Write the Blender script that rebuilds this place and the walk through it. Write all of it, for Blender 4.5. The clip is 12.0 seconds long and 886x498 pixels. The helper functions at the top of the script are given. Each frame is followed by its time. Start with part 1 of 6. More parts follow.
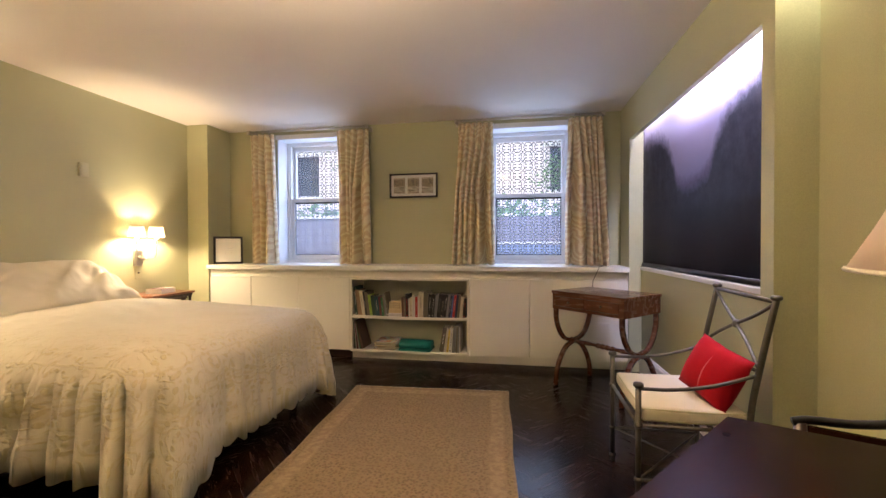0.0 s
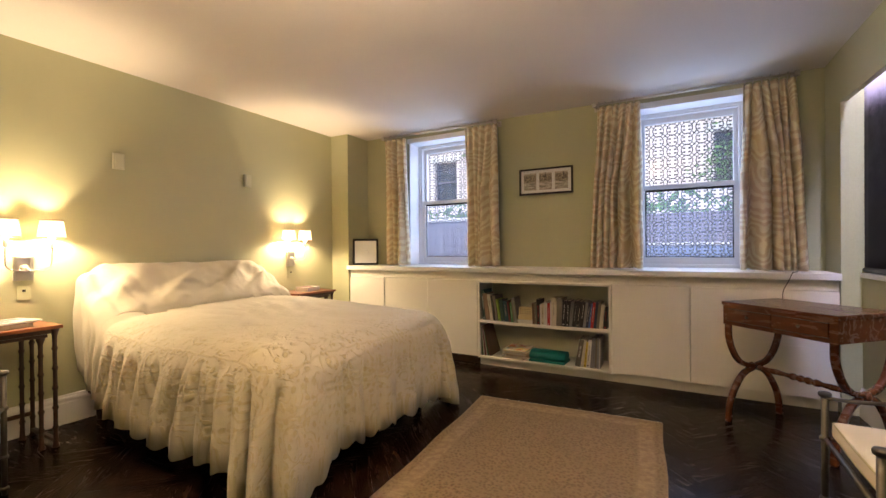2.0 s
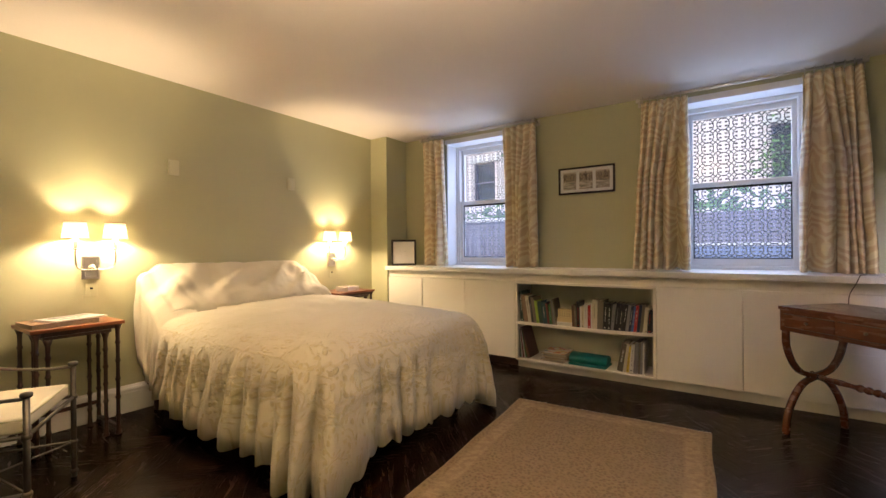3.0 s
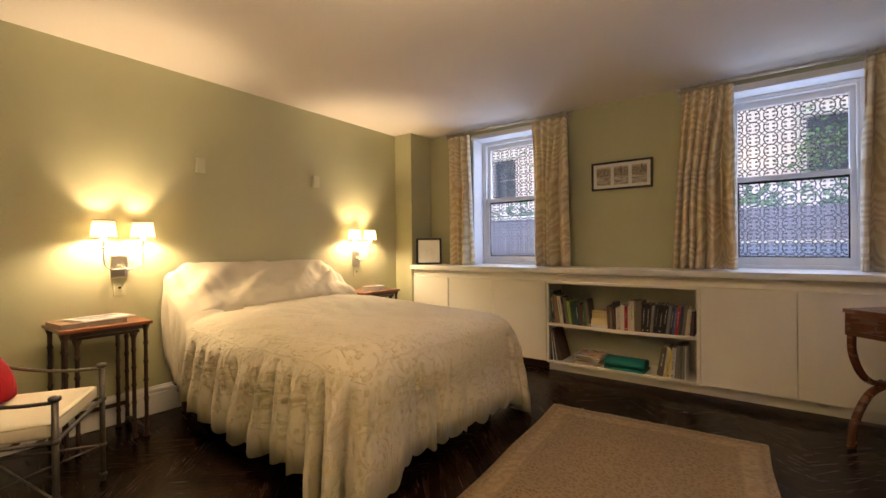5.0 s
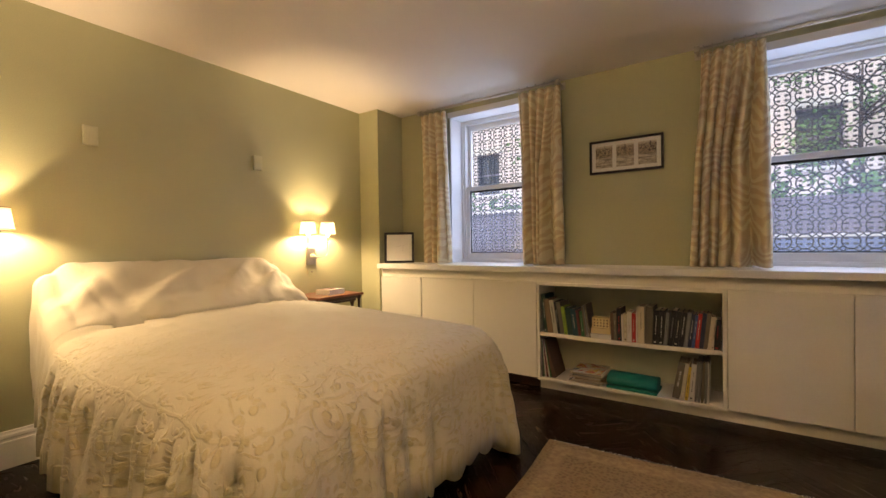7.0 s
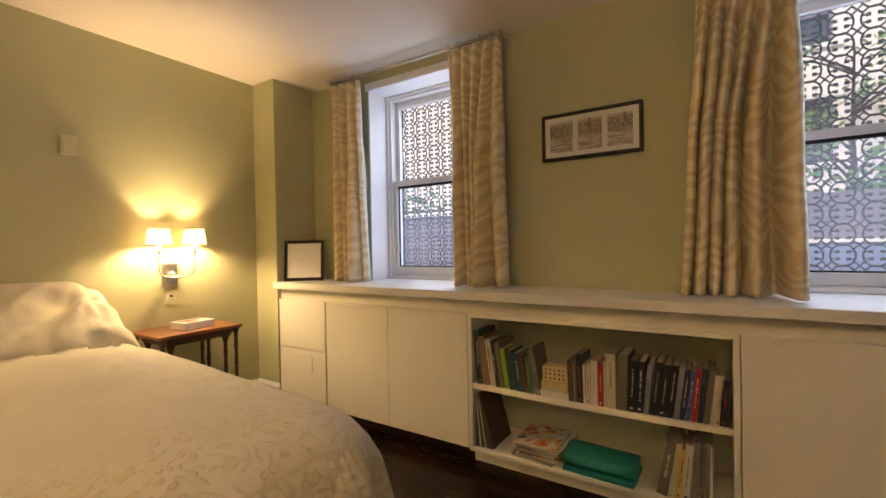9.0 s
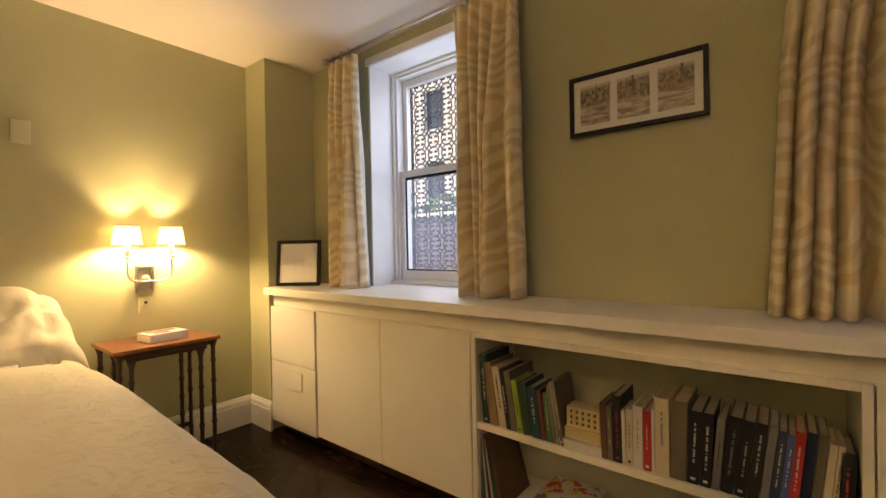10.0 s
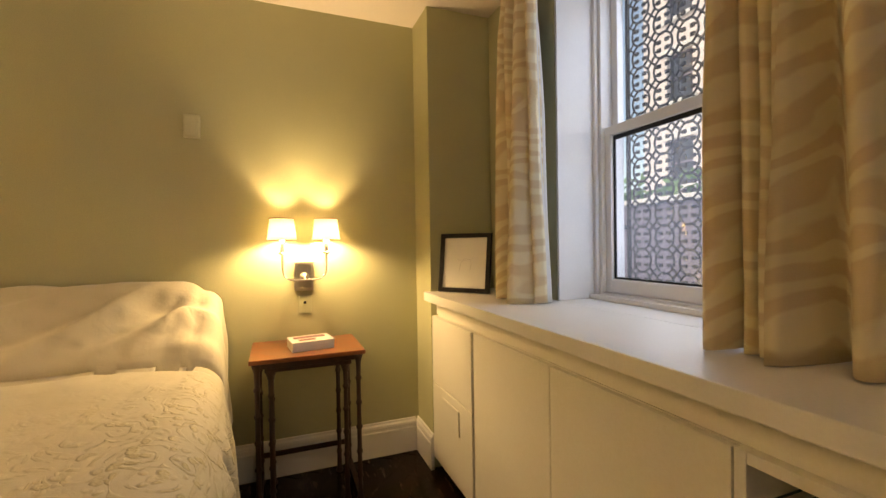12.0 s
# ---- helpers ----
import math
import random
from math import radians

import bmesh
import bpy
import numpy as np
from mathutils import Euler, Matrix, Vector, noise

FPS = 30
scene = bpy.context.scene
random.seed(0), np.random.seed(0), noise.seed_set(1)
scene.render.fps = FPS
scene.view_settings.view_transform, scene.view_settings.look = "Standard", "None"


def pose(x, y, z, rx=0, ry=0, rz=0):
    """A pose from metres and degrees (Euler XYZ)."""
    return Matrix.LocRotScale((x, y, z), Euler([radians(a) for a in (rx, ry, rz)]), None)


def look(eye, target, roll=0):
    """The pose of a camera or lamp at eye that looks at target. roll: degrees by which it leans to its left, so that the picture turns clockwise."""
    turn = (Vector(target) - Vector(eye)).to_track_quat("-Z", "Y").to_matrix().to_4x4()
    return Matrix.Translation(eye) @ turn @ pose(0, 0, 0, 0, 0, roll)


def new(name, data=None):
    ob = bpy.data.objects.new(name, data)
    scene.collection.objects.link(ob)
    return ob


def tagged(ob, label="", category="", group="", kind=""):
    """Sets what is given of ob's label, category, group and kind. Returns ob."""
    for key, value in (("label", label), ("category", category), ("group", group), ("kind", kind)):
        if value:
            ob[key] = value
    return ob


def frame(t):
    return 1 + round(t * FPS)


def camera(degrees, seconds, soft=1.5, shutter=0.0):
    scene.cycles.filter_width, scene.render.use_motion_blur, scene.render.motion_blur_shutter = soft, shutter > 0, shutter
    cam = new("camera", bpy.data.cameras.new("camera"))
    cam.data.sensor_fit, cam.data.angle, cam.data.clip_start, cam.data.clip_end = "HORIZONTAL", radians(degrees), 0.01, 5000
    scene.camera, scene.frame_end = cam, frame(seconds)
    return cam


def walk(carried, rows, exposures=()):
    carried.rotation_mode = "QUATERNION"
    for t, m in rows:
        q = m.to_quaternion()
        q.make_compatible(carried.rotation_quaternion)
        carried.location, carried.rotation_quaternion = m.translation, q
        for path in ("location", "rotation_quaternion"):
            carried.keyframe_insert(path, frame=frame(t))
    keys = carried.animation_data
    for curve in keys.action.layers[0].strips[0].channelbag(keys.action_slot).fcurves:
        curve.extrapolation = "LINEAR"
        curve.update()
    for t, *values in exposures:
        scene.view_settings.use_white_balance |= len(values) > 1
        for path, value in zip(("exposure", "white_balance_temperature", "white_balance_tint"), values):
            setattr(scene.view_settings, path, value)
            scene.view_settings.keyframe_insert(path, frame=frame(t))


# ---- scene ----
cam = camera(92.0, 12.0)
PATH = [
    (0, (0.063, 0.102, 1.147), (-0.301, 2.069, 1.12), -0.2),
    (0.5, (0.046, 0.224, 1.163), (-0.418, 2.169, 1.13), -0.3),
    (1, (0.047, 0.301, 1.157), (-0.571, 2.203, 1.133), -0.4),
    (1.5, (0.064, 0.362, 1.148), (-0.732, 2.196, 1.131), -0.4),
    (2, (0.055, 0.391, 1.125), (-0.909, 2.143, 1.117), -0.5),
    (2.5, (0.062, 0.404, 1.124), (-0.998, 2.1, 1.118), -0.5),
    (3, (0.066, 0.399, 1.129), (-1.052, 2.057, 1.124), -0.5),
    (3.5, (0.057, 0.39, 1.134), (-1.107, 2.017, 1.127), -0.5),
    (5.5, (-0.151, 0.516, 1.115), (-1.336, 2.127, 1.106), -0.6),
    (6, (-0.228, 0.66, 1.09), (-1.404, 2.278, 1.078), -0.7),
    (6.5, (-0.31, 0.835, 1.095), (-1.473, 2.462, 1.075), -0.8),
    (7, (-0.389, 1.052, 1.102), (-1.514, 2.705, 1.082), -0.8),
    (7.5, (-0.454, 1.274, 1.128), (-1.5, 2.978, 1.105), -1.0),
    (9.5, (-0.527, 2.401, 1.178), (-1.638, 4.064, 1.165), -1.2),
    (10, (-0.594, 2.647, 1.168), (-1.841, 4.211, 1.157), -1.1),
    (10.5, (-0.720, 2.875, 1.130), (-2.120, 4.304, 1.138), -1.2),
    (11, (-0.832, 3.075, 1.140), (-2.395, 4.325, 1.143), -1.1),
    (11.5, (-0.934, 3.200, 1.185), (-2.647, 4.229, 1.159), -0.9),
    (12, (-1.103, 3.358, 1.180), (-2.966, 4.084, 1.153), -0.9),
]
EXPOSURES = [(0, 1.29, 6200, 13), (2.5, 1.12, 6350, 13), (3.5, 0.96, 6500, 13), (5.5, 0.85, 6900, 13), (7.5, 0.84, 7200, 13), (9.5, 0.85, 8100, 11), (12, 0.64, 8900, 9)]
walk(cam, [(t, look(eye, target, roll)) for t, eye, target, roll in PATH], EXPOSURES)

# ---- world and light ----
world = bpy.data.worlds.new("sky")
scene.world = world
world.use_nodes = True
_bg = world.node_tree.nodes["Background"]
_sky = world.node_tree.nodes.new("ShaderNodeTexSky")
_sky.sky_type, _sky.sun_disc = "NISHITA", False
_sky.sun_elevation, _sky.sun_rotation = radians(50), radians(200)
world.node_tree.links.new(_sky.outputs[0], _bg.inputs[0])
_bg.inputs[1].default_value = 0.15


def lamp(name, kind, m, energy, colour, **settings):
    data = bpy.data.lights.new(name, kind)
    data.energy, data.color = energy, colour
    if "radius" in settings:
        data.shadow_soft_size = settings["radius"]
    if "angle" in settings:
        data.angle = radians(settings["angle"])
    if "size" in settings:
        data.shape, data.size, data.size_y = "RECTANGLE", settings["size"][0], settings["size"][1]
    if "spot" in settings:
        data.spot_size, data.spot_blend = radians(settings["spot"]), 0.6
    ob = new(name, data)
    ob.matrix_world = m
    return ob


lamp("sun", "SUN", look((-4, 2, 9), (0, 12, 0)), 1.7, (1, 0.96, 0.92), angle=10)
WARM = (1.0, 0.745, 0.46)
COOL = (0.62, 0.68, 1.0)
SKYLIGHT = 5.0
# the sky's light in the two window openings
for _x in (-2.2, 0.128):
    lamp("window_skylight", "AREA", look((_x, 4.80, 1.62), (_x, 0.0, 1.2)), SKYLIGHT, (0.52, 0.66, 1.0), size=(0.66, 1.18))
# bulbs in the wall lamps, over the cove and in the ceiling
BULB = 12.5
SCONCES = ((1.44, 1.02), (3.49, 1.02))
for _y, _z in SCONCES:
    for _s in (-0.105, 0.105):
        lamp("bulb_light", "POINT", pose(-3.345, _y + _s, _z + 0.214), BULB, WARM, radius=0.02)
lamp("cove_light", "AREA", look((1.09, 3.12, 2.30), (1.13, 3.12, 1.6)), 31.0, (0.72, 0.70, 1.0), size=(1.95, 0.03)).rotation_euler = (0, radians(-6), radians(91.5))
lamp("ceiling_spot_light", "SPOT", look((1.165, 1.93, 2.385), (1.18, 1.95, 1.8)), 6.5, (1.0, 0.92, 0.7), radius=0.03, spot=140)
# fill lamp added out of view to brighten the ceiling and far walls
lamp("added_fill_light", "POINT", pose(-0.75, 0.95, 2.045), 82.0, (1.0, 0.745, 0.475), radius=0.06)


# ---- materials ----
def nodes_of(name):
    m = bpy.data.materials.new(name)
    m.use_nodes = True
    t = m.node_tree
    return m, t, t.nodes["Principled BSDF"]


def node(t, kind, **values):
    n = t.nodes.new(kind)
    for k, v in values.items():
        n.inputs[k.replace("_", " ")].default_value = v
    return n


def mixed(t, fac, a, b, mode="MIX"):
    n = t.nodes.new("ShaderNodeMix")
    n.data_type, n.blend_type = "RGBA", mode
    for slot, v in ((0, fac), (6, a), (7, b)):
        if isinstance(v, (int, float)):
            n.inputs[slot].default_value = v
        elif isinstance(v, tuple):
            n.inputs[slot].default_value = (*v, 1)
        else:
            t.links.new(v, n.inputs[slot])
    return n.outputs[2]


def ramp(t, source, lo, hi):
    n = node(t, "ShaderNodeMapRange", From_Min=lo, From_Max=hi)
    t.links.new(source, n.inputs[0])
    return n.outputs[0]


def coords(t, stretch=(1, 1, 1), turn=(0, 0, 0), kind=3):
    c, mp = t.nodes.new("ShaderNodeTexCoord"), t.nodes.new("ShaderNodeMapping")
    mp.inputs["Scale"].default_value = stretch
    mp.inputs["Rotation"].default_value = [radians(a) for a in turn]
    t.links.new(c.outputs[kind], mp.inputs[0])
    return mp.outputs[0]


def noise_of(t, vec, scale, detail=4, rough=0.55, distortion=0.0):
    n = node(t, "ShaderNodeTexNoise", Scale=scale, Detail=detail, Roughness=rough, Distortion=distortion)
    t.links.new(vec, n.inputs["Vector"])
    return n.outputs[0]


def bumped(t, p, height, strength=0.2, distance=0.002):
    b = node(t, "ShaderNodeBump", Strength=strength, Distance=distance)
    t.links.new(height, b.inputs["Height"])
    t.links.new(b.outputs[0], p.inputs["Normal"])


def surface(name, c1, c2, rough=0.6, scale=6.0, fine=120.0, bump=0.15, metal=0.0, stretch=(1, 1, 1), rough_var=0.12, spec=0.5, per_object=0.0, depth=0.001):
    """A two-scale surface: broad stains between c1 and c2, fine grain and relief."""
    m, t, p = nodes_of(name)
    v = coords(t, stretch)
    broad, grain = noise_of(t, v, scale, 3), noise_of(t, v, fine, 3)
    col = mixed(t, ramp(t, broad, 0.3, 0.7), c1, c2)
    col = mixed(t, 0.16, col, grain, "OVERLAY")
    if per_object:
        info = t.nodes.new("ShaderNodeObjectInfo")
        r = node(t, "ShaderNodeMapRange", To_Min=1 - per_object, To_Max=1 + per_object)
        t.links.new(info.outputs["Random"], r.inputs[0])
        hsv = node(t, "ShaderNodeHueSaturation")
        t.links.new(r.outputs[0], hsv.inputs["Value"])
        t.links.new(col, hsv.inputs["Color"])
        col = hsv.outputs[0]
    t.links.new(col, p.inputs["Base Color"])
    r = node(t, "ShaderNodeMapRange", To_Min=max(0.02, rough - rough_var), To_Max=min(1.0, rough + rough_var))
    t.links.new(broad, r.inputs[0])
    t.links.new(r.outputs[0], p.inputs["Roughness"])
    p.inputs["Metallic"].default_value = metal
    p.inputs["Specular IOR Level"].default_value = spec
    bumped(t, p, grain, bump, depth)
    return m


def wood(name, dark, light, rough=0.35, along=(1, 12, 12), scale=3.0, per_object=0.0, coat=0.0, spec=0.5):
    m, t, p = nodes_of(name)
    p.inputs["Specular IOR Level"].default_value = spec
    v = coords(t, along)
    info = t.nodes.new("ShaderNodeObjectInfo")
    add = t.nodes.new("ShaderNodeVectorMath")
    sc = t.nodes.new("ShaderNodeVectorMath")
    sc.operation = "SCALE"
    sc.inputs[0].default_value = (31, 17, 23)
    t.links.new(info.outputs["Random"], sc.inputs["Scale"])
    t.links.new(v, add.inputs[0])
    t.links.new(sc.outputs[0], add.inputs[1])
    grain = noise_of(t, add.outputs[0], scale, 6, 0.62, 1.2)
    fine = noise_of(t, add.outputs[0], scale * 9, 3, 0.6)
    col = mixed(t, ramp(t, grain, 0.3, 0.72), dark, light)
    col = mixed(t, 0.3, col, fine, "OVERLAY")
    if per_object:
        r = node(t, "ShaderNodeMapRange", To_Min=1 - per_object, To_Max=1 + per_object)
        t.links.new(info.outputs["Random"], r.inputs[0])
        hsv = node(t, "ShaderNodeHueSaturation")
        t.links.new(r.outputs[0], hsv.inputs["Value"])
        t.links.new(col, hsv.inputs["Color"])
        col = hsv.outputs[0]
    t.links.new(col, p.inputs["Base Color"])
    r = node(t, "ShaderNodeMapRange", To_Min=rough - 0.1, To_Max=rough + 0.14)
    t.links.new(grain, r.inputs[0])
    t.links.new(r.outputs[0], p.inputs["Roughness"])
    p.inputs["Coat Weight"].default_value = coat
    p.inputs["Coat Roughness"].default_value = 0.2
    bumped(t, p, fine, 0.12, 0.0008)
    return m


M_WALL = surface("sage_wall_paint", (0.445, 0.435, 0.258), (0.468, 0.458, 0.277), 0.6, 1.3, 220, 0.10)
M_CEIL = surface("ceiling_paint", (0.81, 0.745, 0.665), (0.785, 0.72, 0.64), 0.85, 0.9, 160, 0.06)
M_WHITE = surface("white_joinery_paint", (0.80, 0.78, 0.74), (0.76, 0.74, 0.70), 0.42, 2.0, 140, 0.05)
M_CREAM = surface("cream_cabinet_paint", (0.80, 0.765, 0.67), (0.775, 0.735, 0.635), 0.45, 2.5, 150, 0.05)
M_BACK = surface("pale_sage_paint", (0.60, 0.575, 0.43), (0.57, 0.545, 0.40), 0.6, 1.3, 200, 0.06)
M_SASH = surface("white_sash_paint", (0.80, 0.80, 0.80), (0.75, 0.75, 0.76), 0.4, 4.0, 150, 0.06)
M_IRON = surface("grey_wrought_iron", (0.155, 0.140, 0.115), (0.10, 0.088, 0.070), 0.45, 9.0, 90, 0.2, 0.85)
M_GRILLE = surface("black_cast_iron", (0.02, 0.02, 0.022), (0.035, 0.035, 0.04), 0.55, 12.0, 90, 0.3, 0.3)
M_CHROME = surface("polished_nickel", (0.62, 0.585, 0.53), (0.52, 0.485, 0.43), 0.30, 20, 200, 0.02, 1.0, rough_var=0.06)
M_BLACK = surface("black_lacquer", (0.012, 0.011, 0.011), (0.02, 0.018, 0.017), 0.35, 8, 120, 0.05, spec=0.22)
M_MAT = surface("white_mat_board", (0.78, 0.77, 0.73), (0.74, 0.73, 0.69), 0.8, 5, 200, 0.04)
M_PAPER = surface("book_pages", (0.46, 0.40, 0.29), (0.36, 0.30, 0.21), 0.85, 8, 260, 0.3, stretch=(1, 12, 1))
M_PARQUET = wood("dark_parquet", (0.0050, 0.0025, 0.0014), (0.025, 0.0108, 0.0050), 0.23, (2.0, 16, 16), 2.2, 0.55, spec=0.17)
M_GAP = surface("floor_joint", (0.006, 0.004, 0.003), (0.01, 0.007, 0.005), 0.8, 8, 80, 0.1)
M_MAHOGANY = wood("mahogany", (0.085, 0.026, 0.0100), (0.135, 0.043, 0.0155), 0.24, (2, 9, 9), 2.0, 0.1, 0.25)
M_DARKWOOD = wood("dark_mahogany", (0.020, 0.008, 0.005), (0.055, 0.0205, 0.010), 0.34, (14, 14, 2), 3.0, 0.1, 0.2)
M_NTOP = wood("red_mahogany_top", (0.16, 0.045, 0.015), (0.33, 0.11, 0.04), 0.30, (14, 2, 14), 3.0, 0.1, 0.3)
M_STRAND = surface("desk_leather", (0.012, 0.0042, 0.0026), (0.021, 0.0076, 0.0044), 0.24, 3, 160, 0.12, spec=0.09)


def glass_material(name, share, rough, haze=0.0):
    m, t, p = nodes_of(name)
    t.nodes.remove(p)
    out = t.nodes["Material Output"]
    clear, gloss = t.nodes.new("ShaderNodeBsdfTransparent"), t.nodes.new("ShaderNodeBsdfGlossy")
    gloss.inputs["Roughness"].default_value = rough
    mix = t.nodes.new("ShaderNodeMixShader")
    mix.inputs[0].default_value = share
    t.links.new(clear.outputs[0], mix.inputs[1])
    t.links.new(gloss.outputs[0], mix.inputs[2])
    # pale blue veil mixed into the glass, imitating reflection and bloom
    if haze:
        veil = t.nodes.new("ShaderNodeBsdfTranslucent")
        veil.inputs[0].default_value = (0.80, 0.84, 0.95, 1)
        film = t.nodes.new("ShaderNodeMixShader")
        patch = node(t, "ShaderNodeMapRange", To_Min=haze * 0.6, To_Max=haze * 1.4)
        t.links.new(noise_of(t, coords(t), 3.0, 4), patch.inputs[0])
        t.links.new(patch.outputs[0], film.inputs[0])
        t.links.new(mix.outputs[0], film.inputs[1])
        t.links.new(veil.outputs[0], film.inputs[2])
        mix = film
    t.links.new(mix.outputs[0], out.inputs[0])
    return m


M_GLASS = glass_material("window_glass", 0.06, 0.02, 0.012)
# lower panes: a stronger share of the same imitated bluish haze
M_HAZED = glass_material("hazed_window_glass", 0.06, 0.02, 0.045)
M_PICGLASS = glass_material("picture_glass", 0.02, 0.25)


def translucent(name, colour, share, rough=0.9):
    m, t, p = nodes_of(name)
    out = t.nodes["Material Output"]
    p.inputs["Base Color"].default_value = (*colour, 1)
    p.inputs["Roughness"].default_value = rough
    v = coords(t)
    weave = noise_of(t, v, 300, 2)
    bumped(t, p, weave, 0.15, 0.0006)
    tr = t.nodes.new("ShaderNodeBsdfTranslucent")
    tr.inputs[0].default_value = (*colour, 1)
    mix = t.nodes.new("ShaderNodeMixShader")
    mix.inputs[0].default_value = share
    t.links.new(p.outputs[0], mix.inputs[1])
    t.links.new(tr.outputs[0], mix.inputs[2])
    t.links.new(mix.outputs[0], out.inputs[0])
    return m


M_SHADE = translucent("ivory_shade_cloth", (0.92, 0.87, 0.76), 0.62)


def glowing(name, colour, strength):
    m, t, p = nodes_of(name)
    p.inputs["Emission Color"].default_value = (*colour, 1)
    p.inputs["Emission Strength"].default_value = strength
    return m


M_BULB = glowing("lit_bulb", (1.0, 0.72, 0.38), 40.0)


# ---- building helpers ----
def part(name, bm, material, parent=None, label="", smooth=False):
    me = bpy.data.meshes.new(name)
    bm.normal_update()
    bm.to_mesh(me)
    bm.free()
    if smooth:
        me.polygons.foreach_set("use_smooth", [True] * len(me.polygons))
    me.materials.append(material)
    ob = new(name, me)
    if parent:
        ob.parent = parent
    if label:
        ob["label"] = label
    return ob


def thing(name, label, category, m=Matrix(), group="", kind=""):
    ob = new(name)
    ob.empty_display_size = 0.1
    ob.matrix_world = m
    return tagged(ob, label, category, group, kind)


def structure(name, bm, material, label="", smooth=False, category=""):
    return tagged(part(name, bm, material, None, "", smooth), label, category or name.split("_")[0], kind="structure")


def box(bm, a, b, bevel=0.0, segments=2, m=None):
    made = bmesh.ops.create_cube(bm, size=1)["verts"]
    lo, hi = Vector(a), Vector(b)
    for v in made:
        v.co = Vector(((lo + hi) / 2)[i] + v.co[i] * (hi - lo)[i] for i in range(3))
    if bevel:
        edges = list({e for v in made for e in v.link_edges})
        made = bmesh.ops.bevel(bm, geom=edges, offset=bevel, segments=segments, affect="EDGES", profile=0.6)["verts"]
    if m is not None:
        bmesh.ops.transform(bm, matrix=m, verts=list(made))
    return bm


def boxes(*items, bevel=0.0):
    bm = bmesh.new()
    for a, b in items:
        box(bm, a, b, bevel)
    return bm


def tube(bm, points, radius, sides=8, cap=True, closed=False):
    pts = [Vector(p) for p in points]
    n = len(pts)
    rad = radius if isinstance(radius, (list, tuple)) else [radius] * n
    rings, up = [], None
    for i, p in enumerate(pts):
        a = pts[(i - 1) % n] if closed or i else p
        b = pts[(i + 1) % n] if closed or i < n - 1 else p
        d = (b - a).normalized()
        if up is None:
            up = d.orthogonal().normalized()
        up = (up - d * up.dot(d)).normalized()
        side = d.cross(up)
        rings.append([bm.verts.new(p + (up * math.cos(2 * math.pi * k / sides) + side * math.sin(2 * math.pi * k / sides)) * rad[i]) for k in range(sides)])
    for i in range(n if closed else n - 1):
        r, s = rings[i], rings[(i + 1) % n]
        for k in range(sides):
            bm.faces.new((r[k], r[(k + 1) % sides], s[(k + 1) % sides], s[k]))
    if cap and not closed:
        bm.faces.new(rings[0][::-1])
        bm.faces.new(rings[-1])
    return bm


def lathe(bm, profile, sides=20, at=(0, 0, 0), cap=True):
    rings = [[bm.verts.new((at[0] + r * math.cos(2 * math.pi * k / sides), at[1] + r * math.sin(2 * math.pi * k / sides), at[2] + z)) for k in range(sides)] for r, z in profile]
    for r, s in zip(rings, rings[1:]):
        for k in range(sides):
            bm.faces.new((r[k], r[(k + 1) % sides], s[(k + 1) % sides], s[k]))
    if cap:
        bm.faces.new(rings[0][::-1])
        bm.faces.new(rings[-1])
    return bm


def prism(bm, outline, z0, z1):
    """An upright prism over a flat outline, counter-clockwise."""
    lo, hi = [bm.verts.new((x, y, z0)) for x, y in outline], [bm.verts.new((x, y, z1)) for x, y in outline]
    n = len(outline)
    bm.faces.new(lo[::-1])
    bm.faces.new(hi)
    for i in range(n):
        bm.faces.new((lo[i], lo[(i + 1) % n], hi[(i + 1) % n], hi[i]))
    return bm


def arc(centre, radius, a0, a1, n, plane="xz"):
    out = []
    for i in range(n + 1):
        a = radians(a0 + (a1 - a0) * i / n)
        c, s = radius * math.cos(a), radius * math.sin(a)
        out.append((centre[0] + c, centre[1], centre[2] + s) if plane == "xz" else (centre[0], centre[1] + c, centre[2] + s) if plane == "yz" else (centre[0] + c, centre[1] + s, centre[2]))
    return out


def smooth_path(points, per=6):
    """Catmull-Rom through the points."""
    p = [Vector(q) for q in points]
    p = [2 * p[0] - p[1]] + p + [2 * p[-1] - p[-2]]
    out = []
    for i in range(1, len(p) - 2):
        for k in range(per):
            t = k / per
            out.append(0.5 * ((2 * p[i]) + (p[i + 1] - p[i - 1]) * t + (2 * p[i - 1] - 5 * p[i] + 4 * p[i + 1] - p[i + 2]) * t * t + (3 * p[i] - p[i - 1] - 3 * p[i + 1] + p[i + 2]) * t ** 3))
    return out + [p[-2]]


# ---- the room ----
WEST, EAST, NORTH, SOUTH, CEIL = -3.45, 1.21, 4.465, -1.7, 2.41
OUT = 4.80
LEDGE = 0.93
WINDOWS = ((-2.20, "window_1"), (0.128, "window_2"))
HALF, HEAD = 0.405, 2.30

structure("floor", boxes(((WEST - 0.15, SOUTH - 0.15, -0.12), (EAST + 0.15, OUT, -0.012))), M_GAP, "dark subfloor under the herringbone parquet")
structure("ceiling", boxes(((WEST - 0.15, SOUTH - 0.15, CEIL), (EAST + 0.15, OUT, CEIL + 0.15))), M_CEIL, "smooth off-white painted ceiling")
structure("wall_west", boxes(((WEST - 0.15, SOUTH, 0), (WEST, OUT, CEIL))), M_WALL, "sage green painted wall behind the bed")
structure("wall_south", boxes(((WEST - 0.15, SOUTH - 0.15, 0), (EAST + 0.15, SOUTH, CEIL))), M_WALL, "plain sage green painted wall")
structure("wall_east", boxes(((EAST, SOUTH, 0), (EAST + 0.15, OUT, CEIL))), M_WALL, "sage green painted wall")
bm = bmesh.new()
